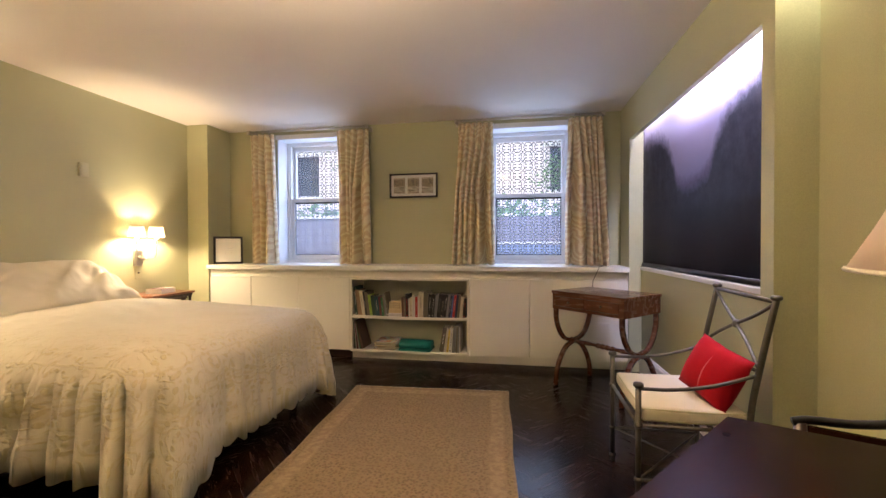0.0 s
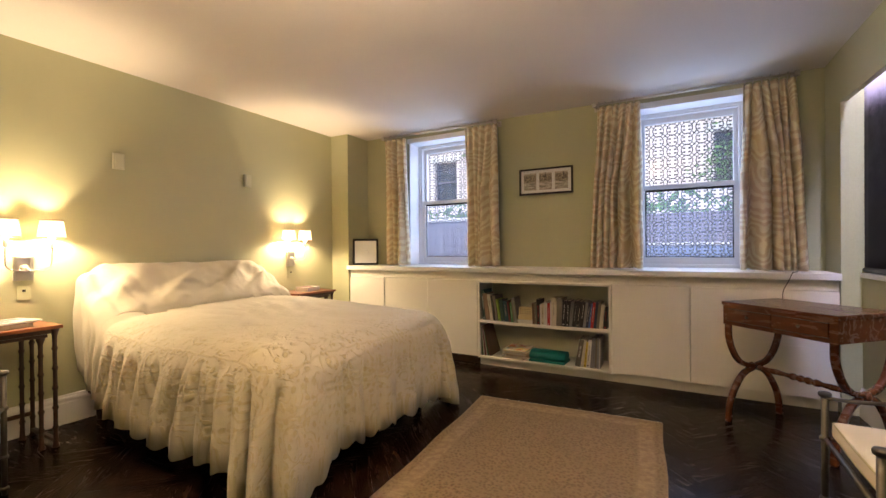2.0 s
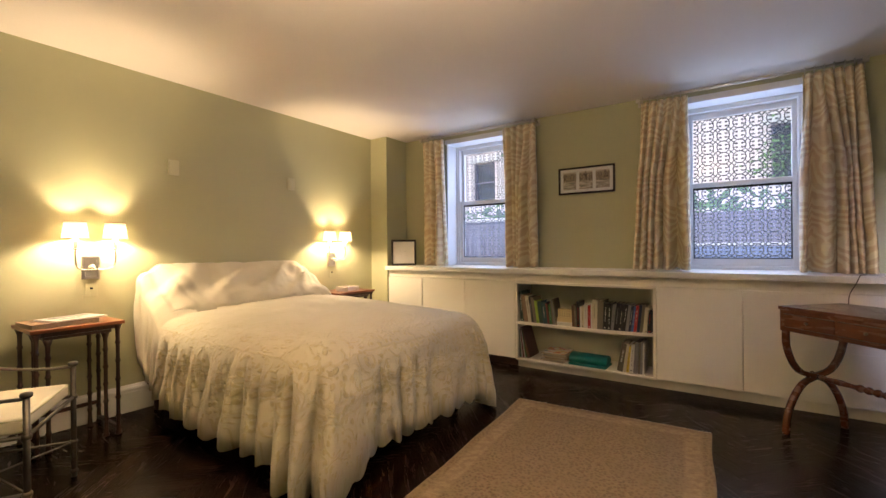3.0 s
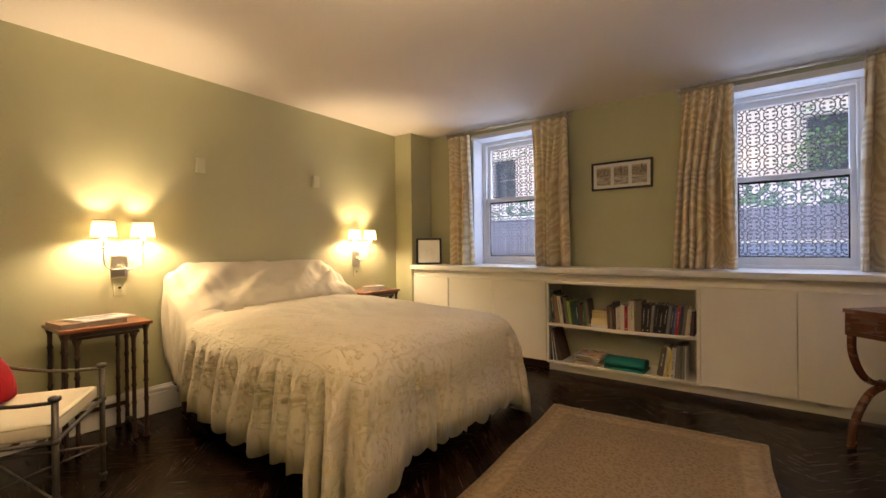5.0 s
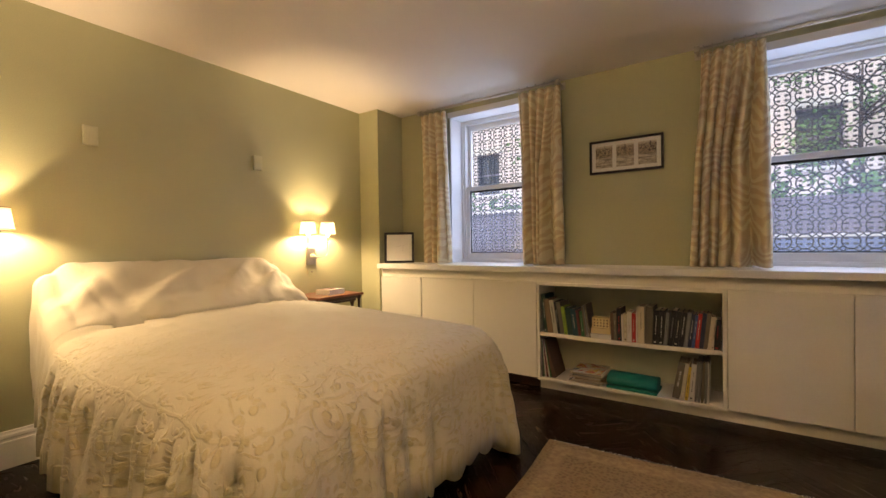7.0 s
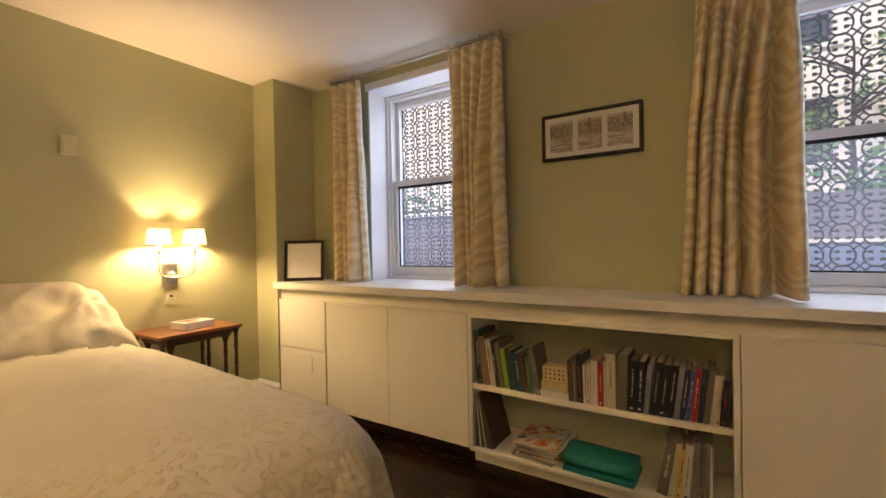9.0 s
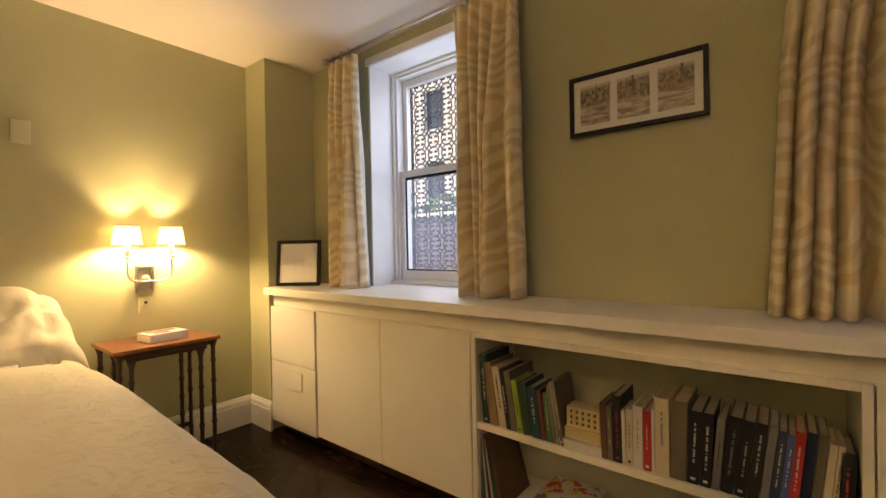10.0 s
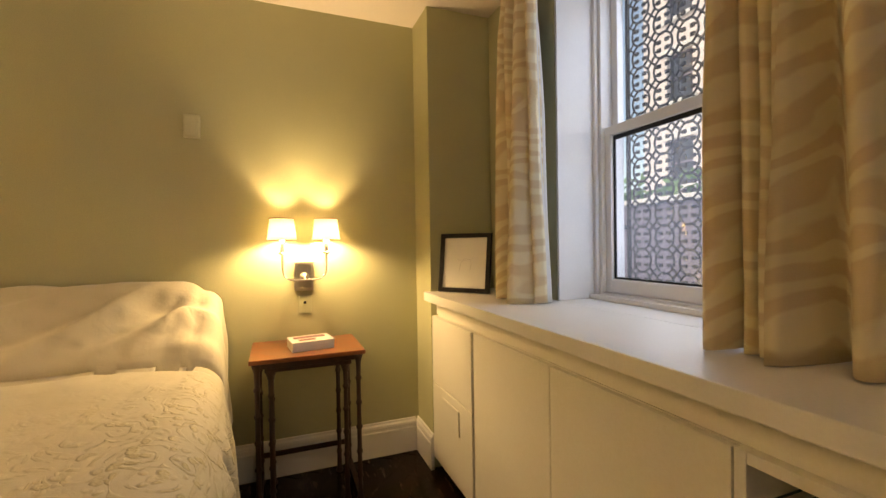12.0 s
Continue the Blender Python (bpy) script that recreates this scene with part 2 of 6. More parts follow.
xs = [WEST] + [x + s * (HALF + 0.014) for x, _ in WINDOWS for s in (-1, 1)] + [EAST]
for i in range(0, 6, 2):
    box(bm, (xs[i], NORTH, 0), (xs[i + 1], OUT, CEIL))
for i in (1, 3):
    box(bm, (xs[i], NORTH, 0), (xs[i + 1], OUT, LEDGE - 0.03))
    box(bm, (xs[i], NORTH, HEAD + 0.014), (xs[i + 1], OUT, CEIL))
structure("wall_north", bm, M_WALL, "sage green painted wall with two deep window openings")
structure("wall_pier", boxes(((WEST, 4.105, 0), (-3.205, NORTH, CEIL)), bevel=0.004), M_WALL, "sage green boxed-out pier in the corner", category="wall")

# the built-out wall with its niche: far pier, near pier, header, low wall and sill
NX, LX, N0, N1, HZ = 0.995, 1.10, 2.115, 4.13, 2.06
SKEW = 0.0273  # the built-out wall runs slightly out of true


def skewed(ob):
    """Set a mesh out with the built-out wall."""
    for v in ob.data.vertices:
        y = (ob.matrix_world @ v.co).y
        v.co.x += SKEW * max(0.0, N1 - y)
    return ob


for _name, _a, _b in (("wall_niche_far_pier", (NX, N1, 0), (EAST, NORTH, CEIL)), ("wall_niche_near_pier", (NX, 2.025, 0), (EAST, N0, CEIL)), ("wall_niche_header", (NX, N0, HZ), (NX + 0.035, N1, CEIL)), ("wall_niche_low", (LX, N0, 0), (EAST, N1, 0.905))):
    skewed(structure(_name, boxes((_a, _b)), M_WALL, "sage green built-out wall framing a lit niche", category="wall"))
skewed(structure("trim_niche_sill", boxes(((LX - 0.012, N0 + 0.002, 0.905), (EAST, N1 - 0.002, 0.935)), bevel=0.003), M_WHITE, "white painted sill board of the niche", category="sill"))
skewed(structure("trim_niche_back", boxes(((LX + 0.045, N0, 0.937), (LX + 0.055, N1, CEIL - 0.002))), M_WHITE, "white back board of the niche", category="panel"))


def baseboard(name, a, b, inward):
    """A moulded skirting along a wall from a to b; inward: the way it stands out."""
    bm = bmesh.new()
    a, b, n = Vector((*a, 0)), Vector((*b, 0)), Vector((*inward, 0))
    prof = [(0, 0), (0.018, 0), (0.018, 0.135), (0.014, 0.14), (0.014, 0.150), (0.017, 0.154), (0.015, 0.168), (0.009, 0.176), (0.007, 0.186), (0, 0.188)]
    ends = [[bm.verts.new(p + n * d + Vector((0, 0, z))) for d, z in prof] for p in (a, b)]
    k = len(prof)
    for i in range(k):
        bm.faces.new((ends[0][i], ends[0][(i + 1) % k], ends[1][(i + 1) % k], ends[1][i]))
    bm.faces.new(ends[0])
    bm.faces.new(ends[1][::-1])
    bmesh.ops.recalc_face_normals(bm, faces=bm.faces)
    return structure(name, bm, M_WHITE, "white moulded skirting board", category="baseboard")


baseboard("baseboard_west", (WEST + 0.0005, SOUTH), (WEST + 0.0005, 4.087), (1, 0))
baseboard("baseboard_pier", (WEST, 4.1045), (-3.187, 4.1045), (0, -1))
skewed(baseboard("baseboard_niche", (LX - 0.0005, N0), (LX - 0.0005, N1), (-1, 0)))
baseboard("baseboard_east", (EAST - 0.0005, SOUTH), (EAST - 0.0005, 2.02), (-1, 0))
baseboard("baseboard_south", (WEST + 0.018, SOUTH + 0.0005), (EAST - 0.018, SOUTH + 0.0005), (0, 1))


# ---- windows ----
def sash_window(name, cx):
    w = tagged(new(name), "white painted double-hung sash window in a deep reveal", "window", kind="structure")
    w.matrix_world = pose(cx, 0, 0)
    h, top = HALF, HEAD
    # lining boards of the reveal
    part("reveal_lining", boxes(((-h - 0.012, NORTH + 0.002, LEDGE), (-h, 4.665, top + 0.012)), bevel=0.002), M_SASH, w)
    part("reveal_lining", boxes(((h, NORTH + 0.002, LEDGE), (h + 0.012, 4.665, top + 0.012)), bevel=0.002), M_SASH, w)
    part("head_lining", boxes(((-h, NORTH + 0.002, top), (h, 4.665, top + 0.012)), bevel=0.002), M_SASH, w)
    part("head_casing", boxes(((-h - 0.03, NORTH - 0.007, top + 0.001), (h + 0.03, NORTH - 0.0005, 2.352)), bevel=0.002), M_SASH, w)
    # box frame with stop beads
    part("window_frame", boxes(((-h, 4.667, LEDGE), (-h + 0.035, 4.79, top)), ((h - 0.035, 4.667, LEDGE), (h, 4.79, top)), ((-h + 0.035, 4.667, top - 0.03), (h - 0.035, 4.79, top)), ((-h + 0.035, 4.667, LEDGE), (h - 0.035, 4.79, LEDGE + 0.028)), bevel=0.003), M_SASH, w)
    part("stop_bead", boxes(((-h - 0.0, 4.650, LEDGE), (-h + 0.018, 4.6665, top)), ((h - 0.018, 4.650, LEDGE), (h, 4.6665, top)), ((-h + 0.018, 4.650, top - 0.016), (h - 0.018, 4.6665, top)), bevel=0.003), M_SASH, w)
    part("window_stool", boxes(((-h + 0.0, 4.625, LEDGE + 0.001), (h - 0.0, 4.6495, LEDGE + 0.020)), bevel=0.003), M_SASH, w)
    g = h - 0.035
    # lower sash inside, upper sash outside
    low = part("lower_sash", boxes(((-g, 4.685, 0.96), (-g + 0.034, 4.718, 1.665)), ((g - 0.034, 4.685, 0.96), (g, 4.718, 1.665)), ((-g + 0.034, 4.685, 0.96), (g - 0.034, 4.718, 1.017)), ((-g + 0.034, 4.685, 1.625), (g - 0.034, 4.718, 1.665)), bevel=0.003), M_SASH, w)
    up = part("upper_sash", boxes(((-g, 4.725, 1.625), (-g + 0.034, 4.758, 2.27)), ((g - 0.034, 4.725, 1.625), (g, 4.758, 2.27)), ((-g + 0.034, 4.725, 2.222), (g - 0.034, 4.758, 2.27)), ((-g + 0.034, 4.725, 1.625), (g - 0.034, 4.758, 1.66)), bevel=0.003), M_SASH, w)
    for sash, y, z0, z1, glaze in ((low, 4.70, 1.017, 1.625, M_HAZED), (up, 4.74, 1.66, 2.222, M_GLASS)):
        pane = part("pane", boxes(((-g + 0.034, y, z0), (g - 0.034, y + 0.004, z1))), glaze, sash)
        pane.visible_shadow = False
    part("glazing_gasket", boxes(((-g + 0.0345, 4.6995, 1.0175), (-g + 0.044, 4.706, 1.6245)), ((g - 0.044, 4.6995, 1.0175), (g - 0.0345, 4.706, 1.6245)), ((-g + 0.044, 4.6995, 1.0175), (g - 0.044, 4.706, 1.026)), ((-g + 0.044, 4.6995, 1.606), (g - 0.044, 4.706, 1.6245))), M_BLACK, low, "dark glazing strip")
    part("sash_cord", tube(bmesh.new(), [(-h + 0.03, 4.675, 1.7), (-h + 0.03, 4.675, 2.05)], 0.004, 6), M_IRON, w)
    return w


for _cx, _name in WINDOWS:
    sash_window(_name, _cx)


def grille(cx):
    """Cast-iron grille of rings, each holding four small blocks."""
    gr = thing("window_grille", "black cast-iron ring grille outside the window", "grille", pose(cx, 4.87, 0.93), "window grilles")
    pw, ph, nx, nz = 0.1165, 0.100, 7, 14
    bm = bmesh.new()
    tube(bm, [(0.046 * math.cos(a), 0, 0.0525 * math.sin(a)) for a in np.linspace(0, 2 * math.pi, 18, endpoint=False)], 0.0048, 5, closed=True)
    for sx in (-1, 1):
        for sz in (-1, 1):
            box(bm, (sx * 0.020 - 0.0085, -0.004, sz * 0.017 - 0.0075), (sx * 0.020 + 0.0085, 0.004, sz * 0.017 + 0.0075))
            box(bm, (sx * 0.024, -0.003, sz * 0.017 - 0.003), (sx * 0.044, 0.003, sz * 0.017 + 0.003))
        tube(bm, [(sx * 0.038, 0, 0.030), (sx * 0.074, 0, 0.068)], 0.004, 4)
        tube(bm, [(sx * 0.038, 0, -0.030), (sx * 0.074, 0, -0.068)], 0.004, 4)
    first = part("grille_ring", bm, M_GRILLE, gr, smooth=False)
    data = first.data
    bpy.data.objects.remove(first)
    for i in range(nx):
        for k in range(nz):
            o = new("grille_ring", data)
            o.parent = gr
            o.location = ((i - (nx - 1) / 2) * pw, 0, 0.06 + k * ph)
    w = nx * pw / 2 + 0.01
    part("grille_frame", boxes(((-w - 0.012, -0.008, -0.02), (-w, 0.008, 1.46)), ((w, -0.008, -0.02), (w + 0.012, 0.008, 1.46)), ((-w, -0.008, -0.02), (w, 0.008, -0.005)), ((-w, -0.008, 1.445), (w, 0.008, 1.46))), M_GRILLE, gr)
    for sx in (-1, 1):
        part("bracket", boxes(((sx * w - 0.01, -0.07, 0.3), (sx * w + 0.01, -0.008, 0.32))), M_GRILLE, gr)


for _cx, _ in WINDOWS:
    grille(_cx)

# ---- outside ----
M_PAVE = surface("grey_paving", (0.20, 0.19, 0.19), (0.27, 0.26, 0.25), 0.8, 1.2, 60, 0.3)
M_YARDWALL = surface("dark_rendered_wall", (0.165, 0.145, 0.19), (0.215, 0.19, 0.24), 0.8, 1.5, 50, 0.3)
M_DADO = surface("blue_grey_render", (0.16, 0.20, 0.34), (0.21, 0.26, 0.41), 0.7, 3, 60, 0.2)
M_COPING = surface("pale_stone", (0.80, 0.79, 0.77), (0.70, 0.69, 0.67), 0.7, 3, 60, 0.3)
M_BRICK = surface("pink_brick", (0.72, 0.63, 0.61), (0.82, 0.76, 0.75), 0.85, 4, 30, 0.3)
M_DARKGLASS = surface("dark_window_glass", (0.03, 0.035, 0.05), (0.05, 0.06, 0.08), 0.08, 2, 40, 0.02)
M_LEAF = surface("green_leaf", (0.085, 0.20, 0.05), (0.14, 0.29, 0.09), 0.5, 3, 40, 0.1)
structure("ground", boxes(((-400, 4.95, -0.2), (400, 900, -0.05))), M_PAVE, "grey paved yard and street outside", category="ground")
yard = tagged(new("yard_wall"), "dark rendered yard wall with pale coping and an imitated reflection line", "wall", kind="structure")
part("wall_body", boxes(((-9, 7.2, -0.05), (8, 7.5, 1.58))), M_YARDWALL, yard)
part("coping", boxes(((-9, 7.15, 1.58), (-1.9, 7.55, 1.64)), bevel=0.01), M_COPING, yard)
part("painted_dado", boxes(((-1.6, 7.18, -0.05), (3.2, 7.1995, 1.115))), M_DADO, yard, "blue-grey painted lower wall")
# pale strip standing in for a bright line of street reflection
part("reflection_strip", boxes(((-1.6, 7.17, 1.13), (3.0, 7.1995, 1.165)), bevel=0.006), M_COPING, yard)


def facade():
    b = thing("brick_house", "pink brick town house with grey sash windows", "house", pose(0, 17, -0.05))
    cols, rows = [-12.4, -8.9, -5.4, -1.9, 1.62, 5.12, 8.6], [(3.2, 4.9), (6.3, 8.0), (9.3, 11.0)]
    bm = bmesh.new()
    z = 0
    for z0, z1 in rows + [(12, 12)]:
        box(bm, (-14, 0, z), (14, 0.4, z0))
        if z1 > z0:
            edges = [-14] + [c + s * 0.52 for c in cols for s in (-1, 1)] + [14]
            for i in range(0, len(edges), 2):
                box(bm, (edges[i], 0, z0), (edges[i + 1], 0.4, z1))
        z = z1
    part("wall", bm, M_BRICK, b)
    part("cornice", boxes(((-14.2, -0.25, 12.0), (14.2, 0.5, 12.5)), bevel=0.03), M_COPING, b)
    for z0, z1 in rows:
        for c in cols:
            wd = part("window", boxes(((c - 0.52, 0.15, z0), (c - 0.46, 0.3, z1)), ((c + 0.46, 0.15, z0), (c + 0.52, 0.3, z1)), ((c - 0.46, 0.15, z1 - 0.06), (c + 0.46, 0.3, z1)), ((c - 0.46, 0.15, z0), (c + 0.46, 0.3, z0 + 0.06)), ((c - 0.46, 0.15, (z0 + z1) / 2 - 0.03), (c + 0.46, 0.25, (z0 + z1) / 2 + 0.03))), M_YARDWALL, b)
            part("pane", boxes(((c - 0.46, 0.24, z0 + 0.06), (c + 0.46, 0.26, z1 - 0.06))), M_DARKGLASS, wd)
            part("lintel", boxes(((c - 0.75, -0.05, z1), (c + 0.75, 0.1, z1 + 0.25))), M_COPING, wd)
            part("sill", boxes(((c - 0.7, -0.1, z0 - 0.12), (c + 0.7, 0.14, z0))), M_COPING, wd)


facade()


def leaves(name, label, count, spread, m, size=0.09, kind="stuff"):
    rng = random.Random(7)
    bm = bmesh.new()
    for _ in range(count):
        c = Vector((rng.uniform(-1, 1) * spread[0], rng.uniform(-1, 1) * spread[1], (rng.random() ** 1.3) * spread[2] * (0.6 + 0.4 * math.sin(rng.uniform(0, 9)))))
        q = Euler((rng.uniform(-1.2, 1.2), rng.uniform(-1.2, 1.2), rng.uniform(0, 6.3))).to_matrix()
        s = size * rng.uniform(0.6, 1.4)
        vs = [bm.verts.new(c + q @ Vector(v) * s) for v in ((0, -1, 0), (0.45, -0.2, 0.12), (0.3, 0.6, 0.05), (0, 1, -0.1), (-0.3, 0.6, 0.05), (-0.45, -0.2, 0.12))]
        bm.faces.new((vs[0], vs[1], vs[2], vs[3]))
        bm.faces.new((vs[0], vs[3], vs[4], vs[5]))
    ob = part(name, bm, M_LEAF)
    ob.matrix_world = m
    return tagged(ob, label, "hedge", kind=kind)


leaves("hedge", "leafy green hedge above the yard wall", 2400, (8, 0.4, 0.55), pose(-0.5, 8.0, 1.48))
part_trunk = boxes(((-9, 7.75, -0.05), (8, 8.4, 1.50)))
structure("planter_bank", part_trunk, M_YARDWALL, "raised earth bank behind the yard wall", category="ground")


def street_tree(x, y, h, seed):
    rng = random.Random(seed)
    tr = thing("street_tree", "slim street tree with loose green crown", "tree", pose(x, y, -0.05), "street trees")
    bm = bmesh.new()
    tube(bm, smooth_path([(0, 0, 0), (0.05, 0.02, h * 0.3), (-0.03, 0, h * 0.6), (0.02, 0.03, h)]), [0.12 * (1 - 0.85 * i / 18) for i in range(19)], 8)
    tips = []
    for _ in range(14):
        z = rng.uniform(0.35, 0.9) * h
        a = rng.uniform(0, 6.28)
        tip = Vector((math.cos(a) * rng.uniform(0.7, 1.6), math.sin(a) * rng.uniform(0.7, 1.6), z + rng.uniform(0.3, 1.1)))
        tips.append(tip)
        tube(bm, smooth_path([(0, 0, z), tip * 0.5 + Vector((0, 0, z * 0.5 + 0.1)), tip], 4), [0.04 * (1 - 0.85 * i / 8) for i in range(9)], 5)
    part("trunk", bm, M_DARKWOOD, tr, smooth=True)
    bm = bmesh.new()
    for _ in range(1500):
        c = rng.choice(tips) + Vector((rng.gauss(0, 0.35), rng.gauss(0, 0.35), rng.gauss(0, 0.3)))
        q = Euler((rng.uniform(-1.2, 1.2), rng.uniform(-1.2, 1.2), rng.uniform(0, 6.3))).to_matrix()
        s = rng.uniform(0.05, 0.11)
        bm.faces.new([bm.verts.new(c + q @ Vector(v) * s) for v in ((0, -1, 0), (0.5, 0, 0.1), (0, 1, 0), (-0.5, 0, 0.1))])
    part("crown", bm, M_LEAF, tr)


street_tree(2.2, 15.4, 5.6, 3)
street_tree(-4.6, 13.5, 5.6, 5)

# ---- fitted cabinets under the windows ----
CF = 4.11
ledge = thing("window_ledge", "long white painted ledge over the cabinets", "ledge", pose(0, 0, 0))
part("board", boxes(((-3.203, 4.065, 0.885), (0.985, NORTH, LEDGE)), bevel=0.004), M_WHITE, ledge)
for _cx, _ in WINDOWS:
    part("window_board", boxes(((_cx - HALF + 0.001, NORTH + 0.0005, 0.90), (_cx + HALF - 0.001, 4.666, LEDGE))), M_WHITE, ledge)
part("apron", boxes(((-3.203, 4.135, 0.81), (0.985, 4.155, 0.884))), M_CREAM, ledge)


def cabinet(x0, x1, z0, label, panels, vent=None, proud=0.0):
    """A flush cabinet unit; panels: (xa, xb, za, zb) of its doors."""
    c = thing("cabinet", label, "cabinet", pose((x0 + x1) / 2, 4.3, 0), "fitted cabinets")
    ox = (x0 + x1) / 2
    part("body", boxes(((x0 - ox + 0.002, -0.165, z0 + 0.004), (x1 - ox - 0.002, 0.16, 0.808))), M_CREAM, c)
    doors = []
    for xa, xb, za, zb in panels:
        doors.append(part("door", boxes(((xa - ox + 0.0022, CF - 4.3 - proud, za + 0.0022), (xb - ox - 0.0022, CF - 4.3 + 0.020, zb - 0.0022)), bevel=0.0025), M_CREAM, c))
    if vent:
        xa, xb, za, zb = vent
        f, k = CF - 4.3 - proud, CF - 4.3 - proud - 0.0002
        part("vent", boxes(((xa - ox, f - 0.006, za), (xb - ox, k, zb)), bevel=0.002), M_CREAM, doors[-1], "small raised access panel")
    return c


cabinet(-3.185, -2.71, 0.075, "cream flush cabinet with a small hatch below", [(-3.185, -2.71, 0.468, 0.81), (-3.185, -2.71, 0.075, 0.468)], (-3.03, -2.84, 0.315, 0.43), 0.009)
cabinet(-2.71, -2.175, 0.085, "cream flush cabinet with a plain door", [(-2.71, -2.175, 0.085, 0.81)])
cabinet(-2.175, -1.625, 0.085, "cream flush cabinet with a plain door", [(-2.175, -1.625, 0.085, 0.81)])
cabinet(-0.425, 0.13, 0.085, "cream flush cabinet with a plain door", [(-0.425, 0.13, 0.085, 0.81)])
cabinet(0.13, 0.985, 0.085, "cream flush cabinet with a small access panel", [(0.13, 0.985, 0.085, 0.81)], (0.60, 0.83, 0.29, 0.43))
plinth = thing("cabinet_plinth", "cream recessed plinth under the cabinets", "plinth", pose(0, 4.3, 0))
part("board", boxes(((-1.622, -0.13, 0.0), (0.985, -0.11, 0.074))), M_CREAM, plinth)
part("board", boxes(((-3.185, -0.12, 0.0), (-1.626, -0.10, 0.08))), M_DARKWOOD, plinth, "dark recessed board")

bookcase = thing("bookcase", "cream built-in bookcase with one shelf of books", "bookcase", pose(-1.025, 4.3, 0))
S0, S1 = 0.075, 0.438  # tops of the bottom board and the shelf, less their thickness
part("side", boxes(((-0.598, -0.19, S0), (-0.576, 0.15, 0.81)), bevel=0.002), M_CREAM, bookcase)
part("side", boxes(((0.576, -0.19, S0), (0.598, 0.15, 0.81)), bevel=0.002), M_CREAM, bookcase)
part("top", boxes(((-0.5755, -0.19, 0.788), (0.5755, 0.15, 0.81)), bevel=0.002), M_CREAM, bookcase)
part("bottom", boxes(((-0.5755, -0.19, S0), (0.5755, 0.15, S0 + 0.022)), bevel=0.002), M_CREAM, bookcase)
bm = bmesh.new()
for i in range(12):
    xa, xb = -0.575 + 1.15 * i / 12, -0.575 + 1.15 * (i + 1) / 12
    sag = lambda x: -0.008 * (1 - (x / 0.575) ** 2)
    vs = [[bm.verts.new((x, y, S1 - 0.026 * k + sag(x))) for k in (0, 1) for y in (-0.186, 0.15)] for x in (xa, xb)]
    a, b = vs
    for q in ((0, 1, 1, 0), (2, 3, 3, 2), (0, 2, 2, 0), (1, 3, 3, 1)):
        bm.faces.new((a[q[0]], a[q[1]], b[q[2]], b[q[3]]))
bmesh.ops.remove_doubles(bm, verts=bm.verts, dist=1e-5)
bmesh.ops.recalc_face_normals(bm, faces=bm.faces)
part("shelf", bm, M_CREAM, bookcase, "slightly sagging shelf")
part("back", boxes(((-0.575, 0.14, S0 + 0.022), (0.575, 0.15, 0.788))), M_BACK, bookcase, "pale sage painted back")


# ---- books ----
def plain(name, c, rough=0.55):
    return surface(name, tuple(v * 0.85 for v in c), c, rough, 14, 160, 0.08)


BOOK = {k: plain("book_" + k, v) for k, v in dict(black=(0.012, 0.012, 0.014), navy=(0.014, 0.024, 0.06), grey=(0.20, 0.195, 0.19), tan=(0.27, 0.16, 0.09), brown=(0.11, 0.06, 0.035), cream=(0.58, 0.52, 0.38), white=(0.62, 0.60, 0.55), lime=(0.30, 0.42, 0.05), green=(0.035, 0.14, 0.045), teal=(0.015, 0.06, 0.07), red=(0.42, 0.022, 0.028), taupe=(0.15, 0.125, 0.09), blue=(0.05, 0.10, 0.28), yellow=(0.70, 0.50, 0.08), dgreen=(0.02, 0.055, 0.035), maroon=(0.14, 0.03, 0.03)).items()}


def book(colour, x, z, w, h, d, lean=0.0, title=None, soft=0.0, y=-0.17, name="book", text=""):
    """An upright book with its spine to the room, standing at x on z, leaning by degrees."""
    words = {"black": "black", "navy": "navy blue", "grey": "grey", "tan": "tan", "brown": "brown", "cream": "cream", "white": "white", "lime": "lime green", "green": "green", "teal": "dark teal", "red": "red", "taupe": "taupe", "blue": "blue", "yellow": "yellow", "dgreen": "dark green", "maroon": "maroon"}[colour]
    b = thing(name, words + (" book leaning on the bookcase shelf" if abs(lean) > 3 else " book standing upright on the bookcase shelf"), "book", pose(x - 1.025, 4.3 + y, z, 0, lean, 0), "shelved books")
    t = 0.0025 if w > 0.02 else 0.0012
    part("cover", boxes(((0, 0.002, 0), (t, d, h)), ((w - t, 0.002, 0), (w, d, h)), ((0, -0.002, 0), (w, 0.0018, h)), bevel=0.0008), BOOK[colour], b)
    part("page_block", boxes(((t + 0.0003, 0.0025, 0.003), (w - t - 0.0003, d - 0.004, h - 0.004))), M_PAPER, b)
    if title:
        rng = random.Random(int(x * 1e4))
        bars, zz = [], h * rng.uniform(0.22, 0.4)
        z1, lo = h * rng.uniform(0.72, 0.86), rng.uniform(0.34, 0.42)
        hi = 1 - lo
        while zz < z1:
            c = rng.uniform(0.0012, 0.0030)
            bars.append(((w * (lo + rng.uniform(0, 0.05)), -0.0028, zz), (w * (hi - rng.uniform(0, 0.05)), -0.0021, min(zz + c, z1))))
            zz += c + (0.007 if rng.random() < 0.17 else 0.0011)
        if rng.random() < 0.5:
            bars.append(((w * 0.3, -0.0028, h * 0.06), (w * 0.7, -0.0021, h * 0.06 + 0.008)))
        tagged(part("spine_title", boxes(*bars), BOOK[title], b), kind="stuff")
    return b


